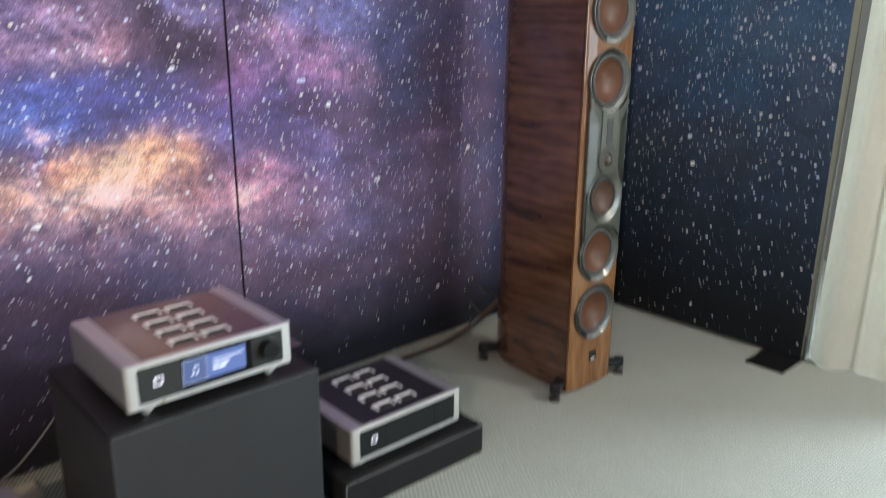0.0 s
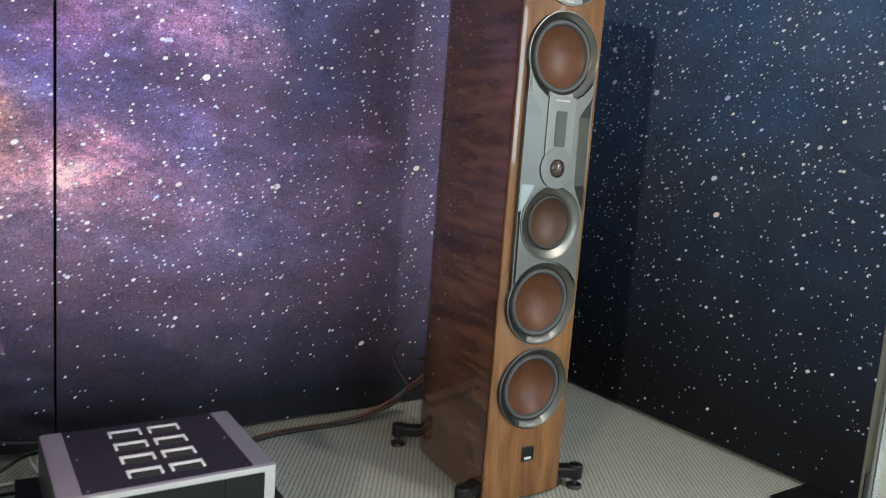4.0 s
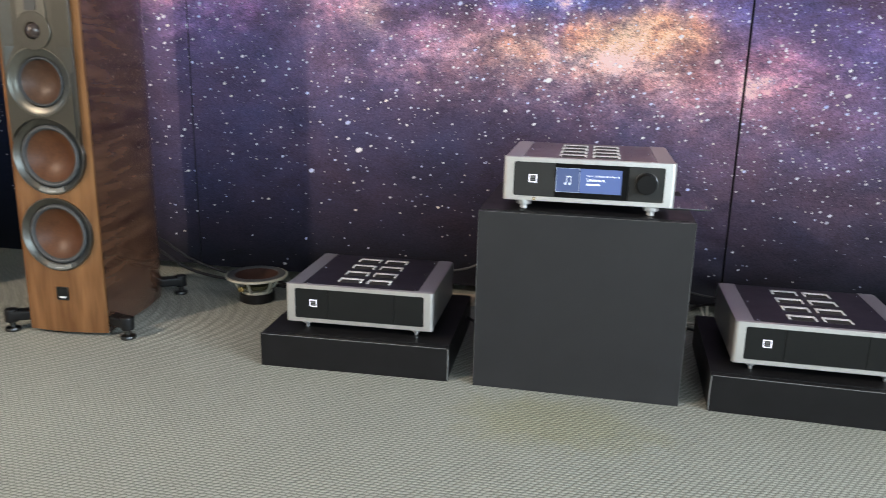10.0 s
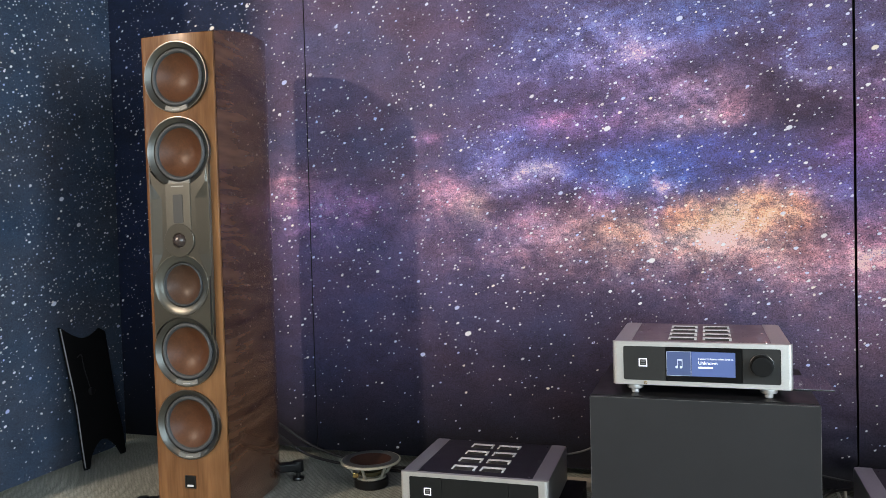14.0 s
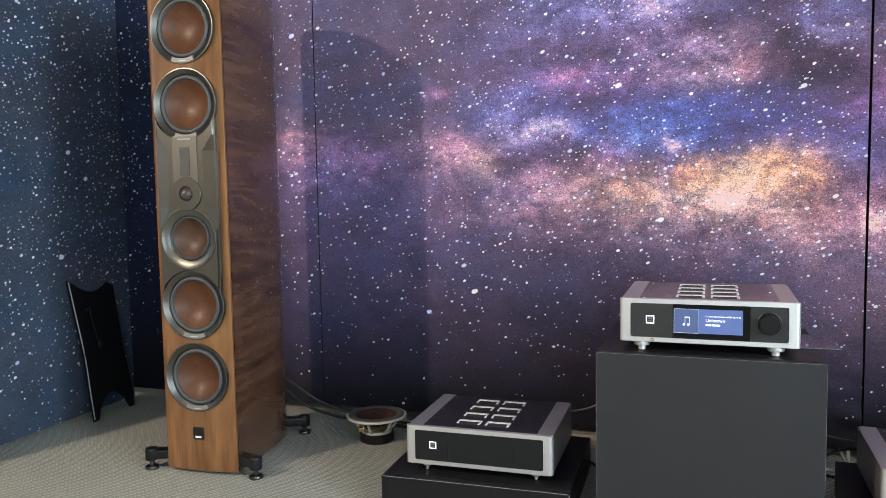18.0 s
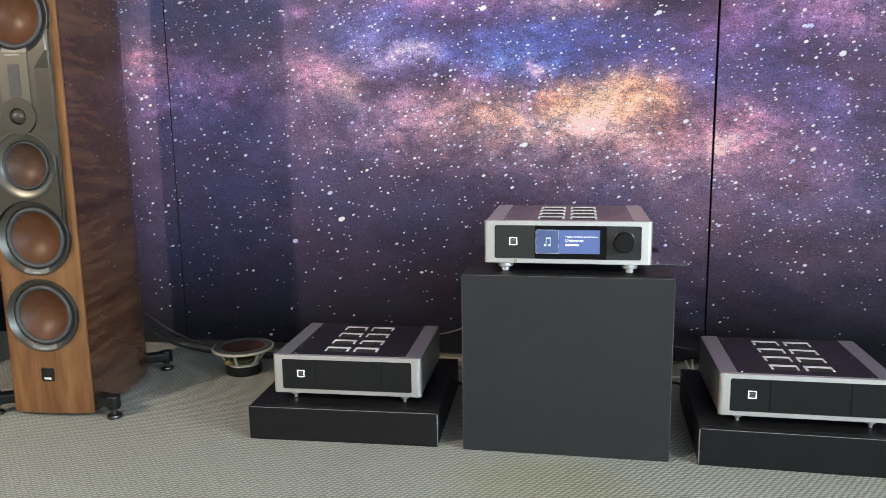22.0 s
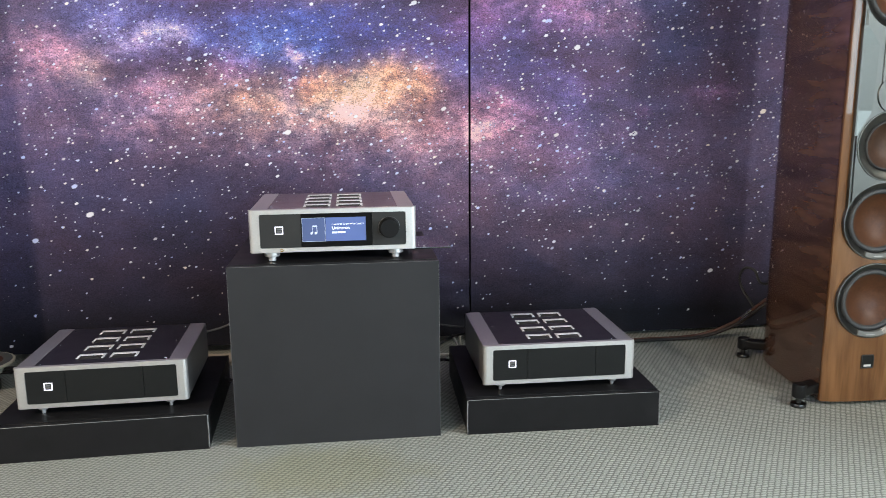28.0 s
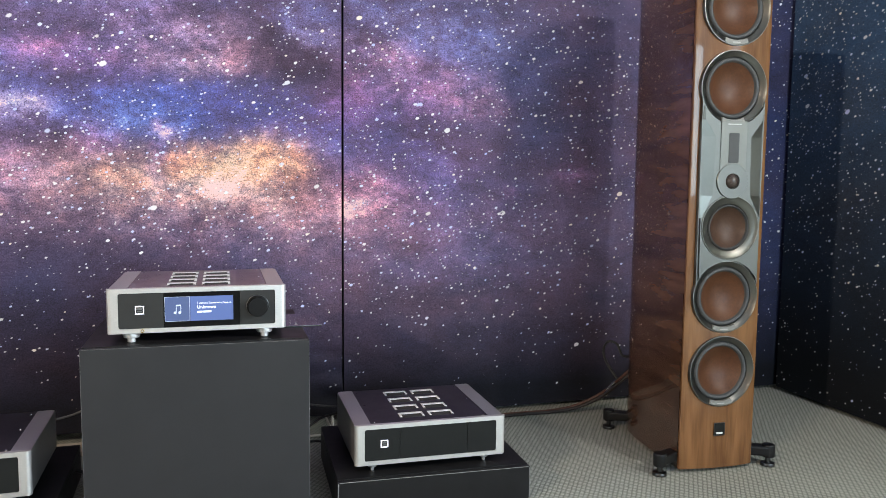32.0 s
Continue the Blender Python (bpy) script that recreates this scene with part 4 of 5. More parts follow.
def loudspeaker(m, label):
    s = thing("floorstanding_loudspeaker", m, label, "loudspeaker", "pair of tall loudspeakers")
    part("cabinet", cabinet(), SIDE_WOOD, s, "high-gloss dark walnut veneer body", 35)
    part("front_board", front_board(), FRONT_WOOD, s, "lighter walnut front with straight grain", 30)
    part("base_plate", bm_prism([(-0.10, 0.03), (0.10, 0.03), (0.095, 0.30), (0.05, 0.45), (-0.05, 0.45), (-0.095, 0.30)], 0.008, "z", (0, 0, 0.0045)), BLACK_METAL, s, "black base plate")
    low, top = plate_outline(0.106, 0.1128)
    fp = part("driver_plate", bm_holed(low + top, [(0, 0.771, 0.0965)], -0.005, 0.0090), BAFFLE_GREY, s, "grey cast metal mid and tweeter plate")
    low, top = plate_outline(0.099, 0.1133)
    hour = low + [(0.101, 0.80), (0.064, 0.868), (0.060, 1.045), (0.097, 1.095)] + top + [(-0.097, 1.095), (-0.060, 1.045), (-0.064, 0.868), (-0.101, 0.80)]
    centre = bm_holed(hour, [(0, 0.771, 0.0965)], -0.0098, -0.0046)
    for v in centre.verts:          # the waist slopes down to the plate's edge
        if v.co.y > -0.005 and 0.79 < v.co.z < 1.10 and math.hypot(v.co.x, v.co.z - 0.771) > 0.0985:
            v.co.x = math.copysign(0.1045, v.co.x)
    part("raised_centre", centre, BAFFLE_GREY, fp, "", 6)
    for q in (-1, 1):
        part("plate_bevel", bm_prism([(q * 0.1063, -0.0045), (q * 0.1074, -0.0030), (q * 0.1078, 0.0030), (q * 0.1063, 0.0030)], 0.44, "z", (0, 0, 0.65)), FACE_LIGHT, fp, "bevelled edge")
    for z in WOOFERS:
        driver(s, "woofer", z, 0.1125, 0.0925, 0.0765)
    driver(s, "midrange", 0.771, 0.0985, 0.0705, 0.0620, False, FACE_LIGHT, MID_CONE, -0.0085)
    rib = part("ribbon_tweeter", bm_prism(rounded(0.088, 0.150, 0.005, 3, 0, 1.018), 0.003, "y", (0, -0.0125, 0), 0.001), FACE_LIGHT, s, "grey faceplate of the ribbon tweeter")
    part("ribbon_slot", bm_prism(rounded(0.034, 0.090, 0.004, 3, 0, 1.012), 0.0015, "y", (0, -0.0138, 0)), SLOT_GREY, rib, "grey ribbon window")
    part("logo_bar", bm_box(0.045, 0.0008, 0.003, (0, -0.0128, 1.083)), GREY_PRINT, rib, "small pale bar of lettering")
    dome = part("dome_tweeter", bm_lathe([(0.053, -0.009), (0.053, -0.0130), (0.0522, -0.0138), (0.0240, -0.0138), (0.0236, -0.0120), (0.0225, -0.0098)], 40, "y", (0, 0, 0.912), False), BAFFLE_GREY, s, "grey round tweeter faceplate")
    part("soft_dome", bm_lathe([(0.0225, -0.0095), (0.020, -0.016), (0.0155, -0.0215), (0.009, -0.0250), (0.0006, -0.0262)], 32, "y", (0, 0, 0.912)), DOME, dome, "dark glossy dome")
    badge = part("badge", bm_box(0.034, 0.004, 0.038, (0, -0.001, 0.138), 0.0015), BLACK_PANEL, s, "small black badge in a metal rim")
    part("badge_rim", merged(*[bm_box(w, 0.003, h, (x, -0.0025, z), 0.0006) for w, h, x, z in ((0.036, 0.0025, 0, 0.1575), (0.036, 0.0025, 0, 0.1185), (0.0025, 0.0365, 0.018, 0.138), (0.0025, 0.0365, -0.018, 0.138))]), GUNMETAL, badge)
    part("badge_bar", bm_box(0.022, 0.001, 0.006, (0, -0.0036, 0.126)), PAPER_WHITE, badge, "pale bar of lettering")
    for q in (-1, 1):
        outrigger(s, q * 0.115, 0.05, q * 0.193, 0.014)
        outrigger(s, q * 0.060, 0.42, q * 0.146, 0.466)
    # terminals at the back
    term = part("terminal_panel", bm_box(0.056, 0.006, 0.14, (0, 0.487, 0.26), 0.002), BLACK_METAL, s, "black terminal panel")
    for z in (0.21, 0.25, 0.29, 0.32):
        part("binding_post", bm_lathe([(0.009, 0.49), (0.009, 0.515), (0.006, 0.520)], 14, "y", (0, 0, z)), BRASS, term)
    return s


loudspeaker(pose(2.457, 1.655, 0, 0, 0, -2.8), "tall glossy walnut loudspeaker with four brown woofers, beside the curtain")
left_speaker = loudspeaker(pose(-0.662, 1.701, 0, 0, 0, 3.4), "tall glossy walnut loudspeaker with four brown woofers, before the blue wall")
left_speaker.scale = (1.011, 1.011, 1.011)


# ---- display stands ----
def stand(m, w, d, h, label, worn):
    s = thing("display_stand", m, label, "display stand", "black display stands")
    t = 0.018
    face = GREY_LAMINATE if h > 0.2 else LAMINATE
    part("top_board", bm_box(w - 0.002, d - 0.004, t, (0, d / 2 + 0.002, h - t / 2), 0.0012), LAMINATE, s)
    part("front_board", bm_box(w, t, h - 0.0012, (0, t / 2 - 0.0165, (h - 0.0012) / 2), 0.0014), face, s)
    part("back_board", bm_box(w - 0.04, t, h - t - 0.001, (0, d - t / 2 - 0.002, (h - t) / 2), 0.001), face, s)
    for q in (-1, 1):
        part("side_board", bm_box(t, d - 0.005, h - t - 0.001, (q * (w / 2 - t / 2 - 0.001), d / 2 + 0.002, (h - t) / 2), 0.001), face, s)
    for q in worn:
        part("worn_edge", bm_tube([(q * (w / 2 - 0.0012), -0.0158, 0.004), (q * (w / 2 - 0.0006), -0.0160, h * 0.45), (q * (w / 2 - 0.0012), -0.0158, h - 0.003)], 0.0016, 6), CHIPPED, s, "pale chipped edge")
    pale = 0.0009 if h < 0.2 else 0.0006
    if h > 0.2:
        for q in (-1, 1):
            part("worn_edge", bm_tube([(q * (w / 2 - 0.001), -0.0158, 0.02), (q * (w / 2 - 0.0008), -0.0160, h * 0.5), (q * (w / 2 - 0.001), -0.0158, h - 0.004)], 0.0007, 6), WORN, s, "thin worn edge")
    part("worn_edge", bm_tube([(-w / 2 + 0.004, -0.0160, h - 0.0018), (0, -0.0161, h - 0.0017), (w / 2 - 0.004, -0.0160, h - 0.0018)], pale, 6), CHIPPED if h < 0.2 else WORN, s, "pale chipped edge")
    return s


BOX_H, LOW_H, LOW_RIGHT_H = 0.493, 0.098, 0.1015
stand(pose(0.9083, 1.6525, 0, 0, 0, -0.5), 0.5475, 0.448, BOX_H, "tall charcoal laminate box stand under the silver player", [])
stand(pose(0.290, 1.654, 0, 0, 0, 1.4), 0.5457, 0.470, LOW_H, "low charcoal laminate plinth with chipped corners", [1])
stand(pose(1.5274, 1.634, 0, 0, 0, -1.9), 0.5443, 0.462, LOW_RIGHT_H, "low charcoal laminate plinth with pale chipped edges", [-1, 1])


# ---- amplifiers and player ----
def chassis(m, name, label, top_mat, category, group="", z0=0.0245, D=0.352):
    """Shared silver housing, 0.431 wide; origin at the front's foot, body towards +y."""
    W, z1 = 0.434, z0 + 0.113
    a = thing(name, m, label, category, group)
    h, mid = z1 - z0, (z0 + z1) / 2
    r = 0.011          # the upright edges are rounded, top and bottom are crisp
    flat = W / 2 - r
    outer = [(flat, z0), (flat, z1), (-flat, z1), (-flat, z0)]
    inner = rounded(W - 0.0545, h - 0.024, 0.005, 5, 0, mid)
    rims = []
    for k, (x, z) in enumerate(inner):          # each point of the window's rim faces one of the plate's corners
        rims.append(outer[k // 6])
    bm = bmesh.new()
    loops = []
    for pts, y in ((rims, 0.014), (rims, 0.0008), ([(x, mid + (z - mid) * (1 - 0.0016 / h)) for x, z in rims], 0.0), (inner, 0.0), ([(x * 0.9985, mid + (z - mid) * 0.994) for x, z in inner], 0.0008), ([(x * 0.9985, mid + (z - mid) * 0.994) for x, z in inner], 0.006)):
        loops.append([bm.verts.new((x, y, z)) for x, z in pts])
    n = len(inner)
    for p, q in zip(loops, loops[1:]):
        for k in range(n):
            bm.faces.new((p[k], p[(k + 1) % n], q[(k + 1) % n], q[k]))
    bmesh.ops.remove_doubles(bm, verts=bm.verts[:], dist=1e-6)
    bmesh.ops.recalc_face_normals(bm, faces=bm.faces[:])
    for q in (-1, 1):
        plan = [(q * (flat + r * math.sin(radians(9 * k))), r - r * math.cos(radians(9 * k))) for k in range(11)]
        plan += [(q * W / 2, 0.014), (q * (W / 2 - 0.006), 0.014), (q * flat, 0.0140)]
        bm = merged(bm, bm_prism(plan, h, "z", (0, 0, z0), 0.0008, 1))
    part("front_surround", bm, SILVER, a, "satin silver rounded front surround", 35)
    for q in (-1, 1):
        sec = [(q * (W / 2 - 0.047), z1 - 0.0045), (q * (W / 2 - 0.047), z1 - 0.0008), (q * (W / 2 - 0.010), z1 - 0.0008), (q * (W / 2 - 0.0025), z1 - 0.003), (q * (W / 2 - 0.0012), z1 - 0.010), (q * (W / 2 - 0.0012), z0 + 0.004), (q * (W / 2 - 0.006), z0 + 0.001), (q * (W / 2 - 0.012), z0 + 0.001), (q * (W / 2 - 0.012), z1 - 0.0045)]
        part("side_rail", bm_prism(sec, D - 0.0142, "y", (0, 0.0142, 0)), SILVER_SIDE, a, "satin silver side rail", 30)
    top = part("top_plate", bm_box(W - 0.0945, D - 0.014, 0.003, (0, D / 2 + 0.006, z1 - 0.0032), 0.0006), top_mat, a, "dark anodised top plate")
    for col in (-1, 1):
        for row in range(4):
            cx, cy, hw = col * 0.0430, 0.072 + 0.074 * row, 0.0355
            v = part("vent", bm_box(2 * hw - 0.004, 0.034, 0.0012, (cx, cy - 0.002, z1 - 0.0014), 0.0004), VENT_GREY, top, "dark slot with a polished lip")
            t = 0.0062
            lip = [(cx - hw, cy - 0.016), (cx - hw + t, cy - 0.018), (cx - hw + t, cy + 0.0085), (cx + hw - t, cy + 0.0085), (cx + hw - t, cy - 0.018), (cx + hw, cy - 0.016), (cx + hw, cy + 0.021), (cx - hw, cy + 0.021)]
            part("vent_lip", bm_prism(lip, 0.0022, "z", (0, 0, z1 - 0.0016), 0.0006, 1), LIP, top, "polished lip of a vent")
    for x in (-0.158, 0.158):
        for y in (0.03, 0.19, D - 0.027):
            part("screw", bm_lathe([(0.0032, 0), (0.003, 0.0008), (0.0014, 0.0012)], 12, "z", (x, y, z1 - 0.0017)), CHROME, top)
    part("bottom_plate", bm_box(W - 0.026, D - 0.016, 0.003, (0, D / 2 + 0.006, z0 + 0.003)), BLACK_METAL, a)
    part("rear_panel", bm_box(W - 0.028, 0.003, h - 0.01, (0, D - 0.003, mid)), BLACK_METAL, a)
    tip, disc = (0.0052, 0.0125) if category == "amplifier" else (0.0100, 0.0205)
    for x in (-0.163, 0.163):
        for y in (0.032, D - 0.05):
            part("foot", bm_lathe([(tip * 0.8, 0.0), (tip, 0.002), (tip, z0 * 0.44), (disc * 0.92, z0 * 0.48), (disc, z0 * 0.56), (disc, z0 * 0.90), (disc * 0.9, z0 + 0.0007)], 28, "z", (x, y, 0)), SILVER, a, "turned bright metal foot")
    return a, mid


def emblem(root, x, z, y):
    e = part("emblem", merged(*[bm_box(w, 0.0012, h, (x + dx, y, z + dz)) for w, h, dx, dz in ((0.021, 0.0024, 0, 0.0093), (0.021, 0.0024, 0, -0.0093), (0.0024, 0.0161, 0.0093, 0), (0.0024, 0.0161, -0.0093, 0))]), LIT_WHITE, root, "white lit square emblem")
    part("emblem_bar", merged(bm_box(0.012, 0.001, 0.0045, (x, y, z + 0.0030)), bm_box(0.012, 0.001, 0.0030, (x, y, z - 0.0035))), GREY_CABLE, e)


def power_amplifier(m, label):
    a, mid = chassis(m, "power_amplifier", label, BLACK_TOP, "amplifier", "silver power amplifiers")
    for x0, x1 in ((-0.1895, -0.0915), (-0.0905, 0.1035), (0.1045, 0.1895)):
        part("front_panel", bm_box(x1 - x0, 0.005, 0.0885, ((x0 + x1) / 2, 0.0042, mid), 0.0006), BLACK_PANEL, a, "matt black front panel")
    emblem(a, -0.1345, mid + 0.002, 0.0014)
    part("front_mark", bm_box(0.012, 0.003, 0.0012, (0.0, 0.0025, mid + 0.0536)), BLACK_PANEL, a)
    return a


def text_part(name, body, size, place, mat, parent):
    c = bpy.data.curves.new(name, "FONT")
    c.body, c.size, c.extrude = body, size, 0.0002
    ob = new(name, c)
    deps = bpy.context.evaluated_depsgraph_get()
    me = bpy.data.meshes.new_from_object(ob.evaluated_get(deps))
    bpy.data.objects.remove(ob)
    bpy.data.curves.remove(c)
    me.materials.clear()
    me.materials.append(mat)
    ob = new(name, me)
    ob.parent = parent
    ob.matrix_basis = pose(*place, 90, 0, 0)
    return ob


def streaming_player(m, label):
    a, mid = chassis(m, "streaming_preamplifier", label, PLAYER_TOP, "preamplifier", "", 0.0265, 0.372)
    for x0, x1 in ((-0.1895, -0.084), (0.1015, 0.1895)):
        part("front_panel", bm_box(x1 - x0, 0.005, 0.0885, ((x0 + x1) / 2, 0.0042, mid), 0.0006), PLAYER_PANEL, a, "matt black front panel")
    emblem(a, -0.140, mid + 0.002, 0.0014)
    scr = part("screen", bm_box(0.184, 0.005, 0.0885, (0.0088, 0.0036, mid), 0.0006), BLACK_GLASS, a, "black glass touch screen, switched on")
    lo, hi = mid - 0.0295, mid + 0.0330
    zc, zh = (lo + hi) / 2, hi - lo
    tile = part("album_tile", bm_box(0.060, 0.0006, zh, (-0.051, 0.0008, zc)), SCREEN_TILE, scr, "darker blue tile with a music note")
    part("tile_rim", merged(*[bm_box(w, 0.0004, h, (x, 0.0004, z)) for w, h, x, z in ((0.060, 0.0007, -0.051, hi - 0.0004), (0.060, 0.0007, -0.051, lo + 0.0004), (0.0007, zh - 0.002, -0.0214, zc), (0.0007, zh - 0.002, -0.0806, zc))]), SCREEN_NOTE, tile, "thin pale outline")
    part("display_area", bm_box(0.1045, 0.0006, zh, (0.0322, 0.0008, zc)), SCREEN_BLUE, scr, "lit blue display")
    note = []
    for x in (-0.0565, -0.0455):
        note.append(bm_lathe([(0.0034, 0.0001), (0.0034, 0.0005)], 14, "y", (x, 0, zc - 0.009)))
        note.append(bm_box(0.0014, 0.0005, 0.020, (x + 0.0028, 0.0003, zc + 0.0005)))
    note.append(bm_box(0.0125, 0.0005, 0.0034, (-0.0482, 0.0003, zc + 0.0095)))
    part("music_note", merged(*note), SCREEN_NOTE, tile, "white double music note")
    text_part("title_line", "I want to know what love is", 0.0074, (-0.004, 0.0002, zc + 0.0115), SCREEN_TEXT, scr)
    text_part("artist_line", "Unknown", 0.0118, (-0.004, 0.0002, zc - 0.0005), SCREEN_TEXT, scr)
    part("name_bar", merged(bm_box(0.013, 0.0005, 0.0042, (0.0028, 0.0003, zc - 0.0085)), bm_box(0.020, 0.0005, 0.0042, (0.0208, 0.0003, zc - 0.0085))), SCREEN_TEXT, scr, "pale bar of lettering")
    knob = part("volume_knob", bm_lathe([(0.0275, 0.0015), (0.0272, -0.001), (0.0250, -0.002), (0.0248, -0.021), (0.0238, -0.023), (0.020, -0.0236)], 56, "y", (0.1455, 0, mid + 0.003)), KNOB, a, "large round black volume knob")
    part("knob_ring", bm_lathe([(0.0285, 0.0016), (0.0282, -0.0004), (0.0274, -0.0008)], 56, "y", (0.1455, 0, mid + 0.003), False), GUNMETAL, knob)
    part("headphone_jack", bm_lathe([(0.0042, 0.002), (0.0042, -0.002), (0.0028, -0.0022), (0.0024, 0.001)], 20, "y", (-0.134, 0, mid - 0.0503)), BRASS, a, "small gold headphone socket")
    return a


streaming_player(pose(0.909, 1.671, BOX_H, 0, 0, -0.5), "silver streaming preamplifier with a lit blue screen on the tall stand")
power_amplifier(pose(0.292, 1.690, LOW_H, 0, 0, 1.0), "silver power amplifier with black front on the low plinth")
power_amplifier(pose(1.523, 1.660, LOW_RIGHT_H, 0, 0, -0.9), "silver power amplifier with black front on the chipped low plinth")


# ---- small things ----
# dark acrylic sheet that overhangs the tall stand
tagged(part("acrylic_sheet", bm_box(0.40, 0.19, 0.004, (1.036, 1.895, BOX_H + 0.0022), 0.0008), ACRYLIC), "thin glossy dark acrylic sheet overhanging the tall stand", "acrylic sheet")

# beige board behind the left plinth
tagged(part("loose_board", bm_box(0.46, 0.10, 0.014, (0.40, 2.36, 0.007), 0.002), BEIGE), "plain beige board lying along the foot of the fabric wall", "board")


def loose_woofer(m):
    d = thing("loose_woofer", m, "loose woofer lying face up with cream basket and brown cone", "loudspeaker driver")
    part("magnet", bm_lathe([(0.060, 0.0), (0.063, 0.003), (0.063, 0.030), (0.060, 0.033)], 48), BLACK_METAL, d, "black round magnet")
    part("magnet_plate", bm_lathe([(0.055, 0.033), (0.055, 0.041), (0.045, 0.043)], 40), CREAM_METAL, d, "pale steel plate")
    part("spider", bm_lathe([(0.040, 0.043), (0.046, 0.048), (0.040, 0.054), (0.045, 0.060)], 40), OLIVE_CLOTH, d, "yellowish cloth suspension")
    for k in range(6):
        a = radians(60 * k + 12)
        c, s = math.cos(a), math.sin(a)
        part("basket_arm", bm_tube([(0.048 * c, 0.048 * s, 0.040), (0.064 * c, 0.064 * s, 0.052), (0.086 * c, 0.086 * s, 0.088), (0.098 * c, 0.098 * s, 0.094)], 0.0055, 8, 4), CREAM_METAL, d, "cream basket arm")
    part("basket_rim", bm_lathe([(0.094, 0.088), (0.110, 0.090), (0.111, 0.094), (0.109, 0.097), (0.096, 0.098), (0.094, 0.094)], 56, cap=False), CREAM_METAL, d, "cream outer rim")
    part("surround", bm_lathe([(0.1035, 0.0985), (0.098, 0.1005), (0.091, 0.1025), (0.082, 0.101), (0.076, 0.097)], 56, cap=False), SURROUND, d, "black rubber surround")
    part("cone", bm_lathe([(0.077, 0.0975), (0.060, 0.085), (0.042, 0.072), (0.028, 0.066), (0.020, 0.070), (0.010, 0.073), (0.0005, 0.074)], 48, cap=False), DULL_CONE, d, "red-brown cone")
    part("terminal", bm_box(0.020, 0.012, 0.016, (-0.052, -0.048, 0.055), 0.002), BRASS, d, "brass terminal")
    return d


loose_woofer(pose(-0.243, 2.185, 0, 0, 0, 20))


def leaning_board():
    """Thin black shaped board with a hollow top and two feet, leaning on the left wall."""
    pts = [(0.0, 0.0), (0.022, 0.0)]
    for k in range(1, 10):
        q = k / 10
        pts.append((0.022 + 0.196 * q, 0.075 * math.sin(math.pi * q) ** 0.8 + 0.010))
    pts += [(0.218, 0.0), (0.240, 0.0), (0.246, 0.10), (0.238, 0.22), (0.244, 0.40), (0.250, 0.53)]
    for k in range(1, 10):
        q = k / 10
        pts.append((0.250 - 0.250 * q, 0.53 - 0.055 * math.sin(math.pi * q)))
    pts += [(0.0, 0.53), (0.006, 0.40), (0.012, 0.24), (0.004, 0.10)]
    root = thing("leaning_board", pose(-1.440, 2.060, 0.002, 0, 0, 95) @ pose(0, 0, 0, -9.3, 0, 0), "thin black shaped board leaning on the blue wall", "board")
    pts = [(x * 1.05, z * 1.1) for x, z in pts]
    part("board", bm_prism(pts, 0.014, "y", (0, -0.007, 0), 0.0015), KNOB, root)
    part("bright_edge", bm_tube([(-0.001, -0.006, 0.010), (0.003, -0.006, 0.11), (0.0115, -0.006, 0.264), (0.0055, -0.006, 0.44), (0.0, -0.006, 0.578)], 0.0024, 6), WORN_EDGE, root, "bright worn edge")
    part("round_boss", bm_lathe([(0.016, -0.008), (0.016, -0.016), (0.010, -0.020)], 24, "y", (0.105, 0, 0.30)), GUNMETAL, root, "small round boss")
    part("wire", bm_tube([(0.06, -0.009, 0.45), (0.085, -0.010, 0.455), (0.088, -0.010, 0.40), (0.10, -0.012, 0.31)], 0.0018, 6), BLACK_CABLE, root, "thin dark wire")
    return root


leaning_board()


# ---- cables ----
def cable(name, points, radius, mat, label, ridges=0.0, per=10):
    return tagged(part(name, bm_tube(points, radius, 8, per, ridges), mat), label, "cable")


cable("speaker_cable", [(1.62, 2.070, 0.165), (1.66, 2.16, 0.09), (1.78, 2.28, 0.012), (2.00, 2.345, 0.009), (2.20, 2.345, 0.010), (2.30, 2.325, 0.030), (2.385, 2.28, 0.085), (2.435, 2.22, 0.16), (2.482, 2.185, 0.22)], 0.006, BRAID_RED, "brown braided loudspeaker cable along the floor", 0.12, 14)
cable("speaker_cable", [(1.66, 2.070, 0.165), (1.69, 2.15, 0.08), (1.79, 2.265, 0.011), (2.01, 2.332, 0.0085), (2.20, 2.332, 0.009), (2.30, 2.312, 0.026), (2.382, 2.266, 0.078), (2.430, 2.208, 0.150), (2.484, 2.182, 0.205)], 0.006, BRAID, "dark braided loudspeaker cable along the floor", 0.12, 14)
cable("speaker_cable", [(2.425, 2.235, 0.150), (2.405, 2.285, 0.205), (2.398, 2.300, 0.250), (2.412, 2.290, 0.285), (2.435, 2.262, 0.280), (2.446, 2.235, 0.240), (2.470, 2.185, 0.250)], 0.005, BLACK_CABLE, "black cable tail looped behind the loudspeaker", 0.0, 10)
for z, dx in ((0.185, 0.0), (0.165, -0.008)):
    tagged(part("cable_sleeve", bm_tube([(2.398 + dx, 2.264, z - 0.082), (2.410 + dx, 2.250, z - 0.062), (2.420 + dx, 2.238, z - 0.046)], 0.0085, 10, 4), CHROME), "small silver cable sleeve", "cable sleeve")
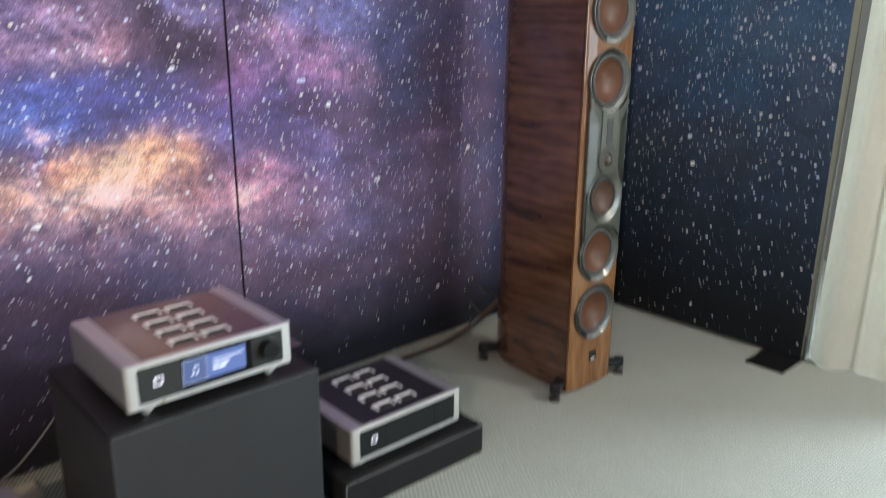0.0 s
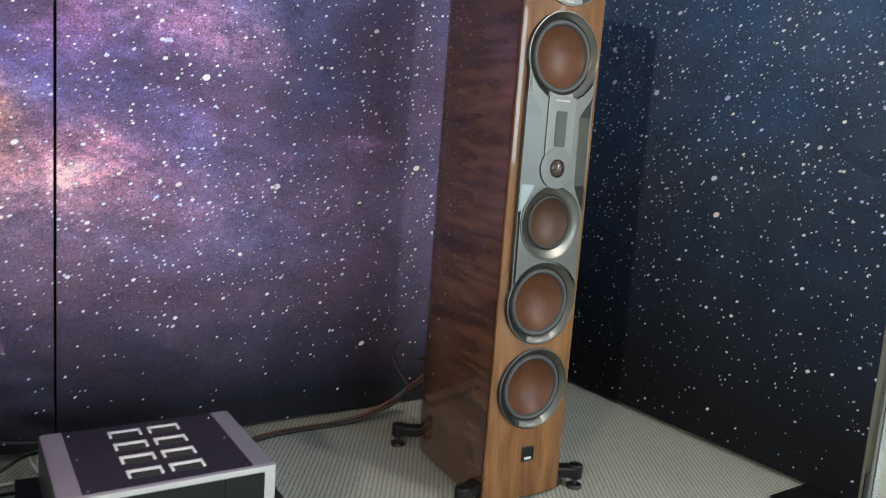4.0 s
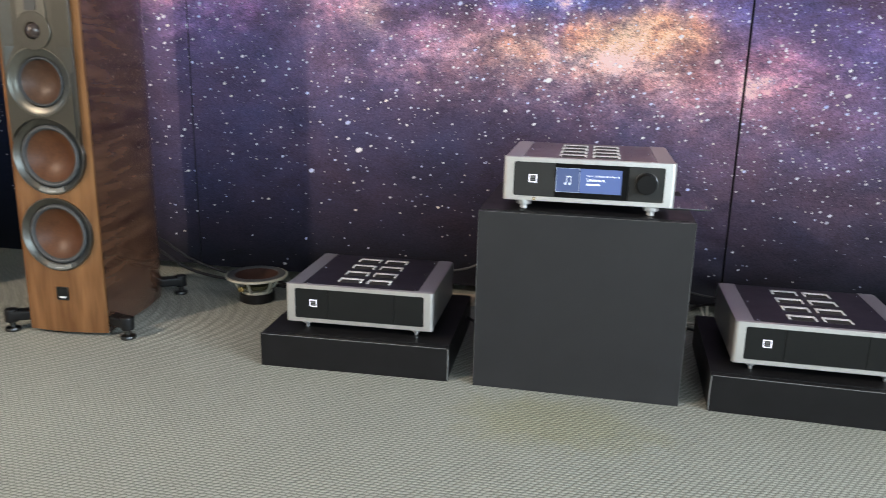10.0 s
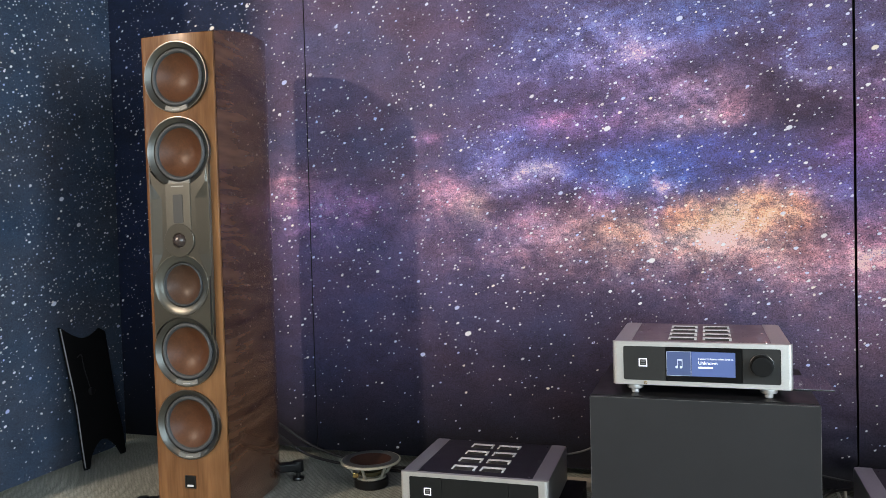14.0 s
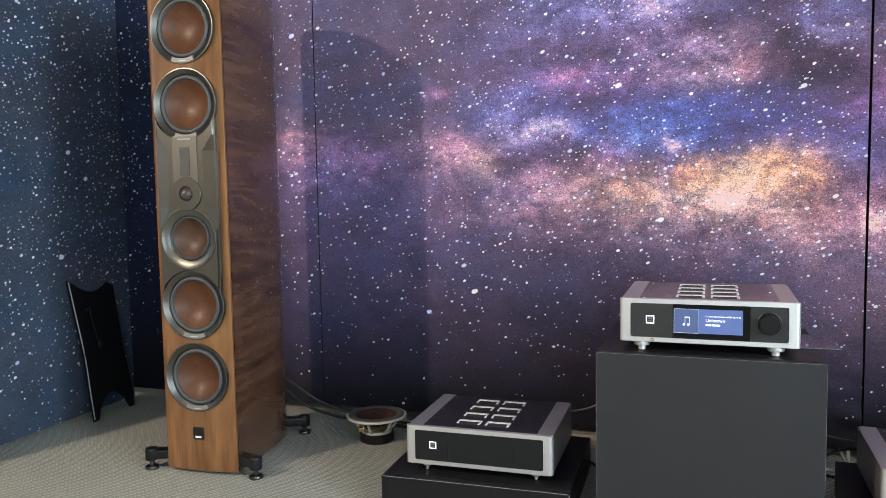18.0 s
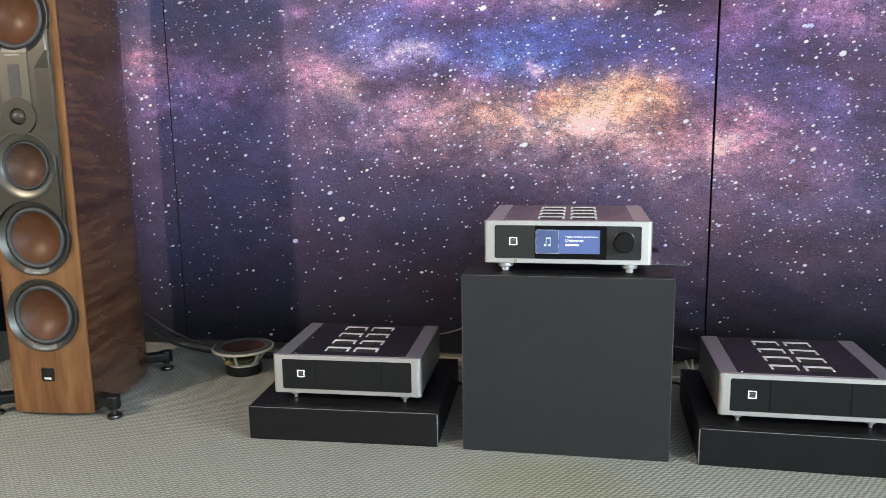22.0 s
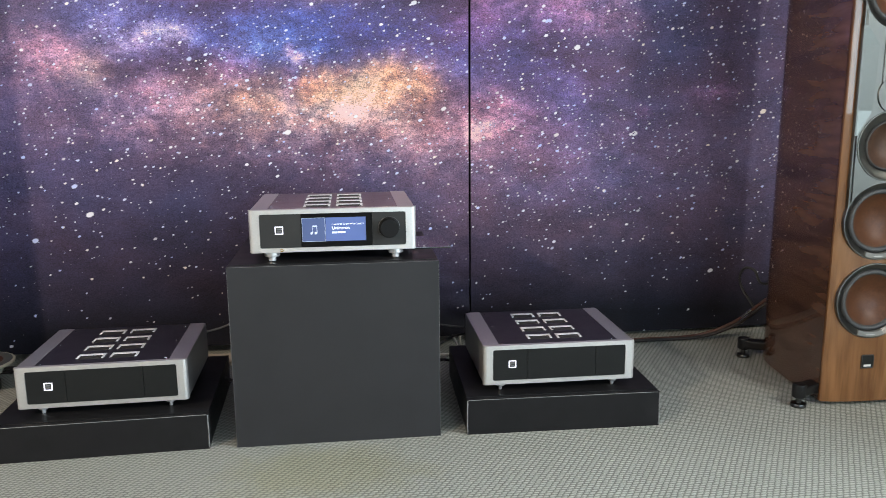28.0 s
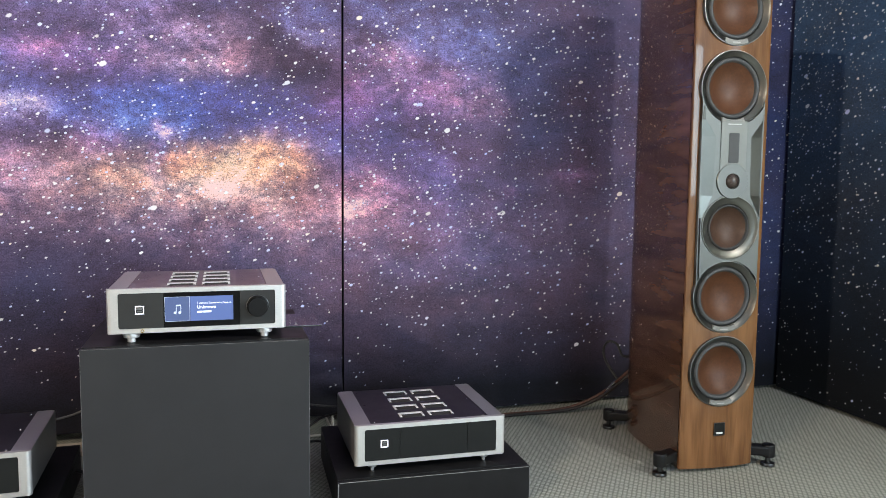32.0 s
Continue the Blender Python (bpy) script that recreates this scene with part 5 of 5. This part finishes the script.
cable("speaker_cable", [(-0.70, 2.245, 0.205), (-0.665, 2.30, 0.16), (-0.59, 2.35, 0.085), (-0.48, 2.385, 0.034), (-0.34, 2.385, 0.012), (-0.10, 2.36, 0.009), (0.08, 2.27, 0.009), (0.20, 2.18, 0.06), (0.22, 2.085, 0.15)], 0.0055, BRAID, "dark braided loudspeaker cable along the wall", 0.12, 14)
cable("speaker_cable", [(-0.70, 2.245, 0.17), (-0.665, 2.30, 0.11), (-0.61, 2.345, 0.050), (-0.50, 2.358, 0.018), (-0.34, 2.350, 0.009), (-0.12, 2.32, 0.009), (0.10, 2.24, 0.009), (0.24, 2.17, 0.05), (0.26, 2.085, 0.14)], 0.0055, BRAID, "black braided loudspeaker cable along the wall", 0.12, 14)
cable("signal_cable", [(0.40, 2.075, 0.17), (0.45, 2.16, 0.165), (0.56, 2.22, 0.185), (0.68, 2.23, 0.30), (0.76, 2.16, 0.48), (0.80, 2.05, 0.535)], 0.0035, GREY_CABLE, "thin grey signal cable behind the tall stand")
cable("signal_cable", [(1.00, 2.05, 0.535), (1.06, 2.16, 0.44), (1.14, 2.28, 0.20), (1.20, 2.30, 0.138), (1.269, 2.30, 0.118), (1.362, 2.29, 0.106), (1.42, 2.18, 0.13), (1.44, 2.045, 0.16)], 0.0032, BLACK_CABLE, "thin black signal cable behind the tall stand")
cable("power_cable", [(1.10, 2.20, 0.008), (1.18, 2.28, 0.008), (1.265, 2.325, 0.036), (1.308, 2.33, 0.060), (1.36, 2.29, 0.085), (1.43, 2.14, 0.15), (1.46, 2.045, 0.15)], 0.0045, BLACK_CABLE, "black power cable rising from the carpet")
cable("power_cable", [(1.08, 2.17, 0.006), (1.18, 2.225, 0.006), (1.262, 2.243, 0.006), (1.29, 2.235, 0.006), (1.38, 2.19, 0.006)], 0.0045, BLACK_CABLE, "black power cable on the carpet")
cable("network_cable", [(1.09, 2.285, 0.006), (1.18, 2.300, 0.006), (1.27, 2.298, 0.006), (1.31, 2.300, 0.006), (1.40, 2.31, 0.006)], 0.0045, WHITE_CABLE, "white network cable on the carpet")
cable("network_cable", [(1.345, 2.345, 0.005), (1.334, 2.340, 0.025), (1.325, 2.338, 0.045), (1.318, 2.338, 0.064)], 0.0045, WHITE_CABLE, "white network cable bent up from the carpet")
cable("network_cable", [(1.350, 2.360, 0.005), (1.347, 2.356, 0.030), (1.345, 2.352, 0.062)], 0.0045, WHITE_CABLE, "short white network cable upright by the wall")
cable("power_cable", [(0.555, 2.02, 0.060), (0.585, 2.03, 0.040), (0.61, 2.05, 0.012), (0.66, 2.14, 0.008)], 0.005, BLACK_CABLE, "black power cable beside the low plinth")
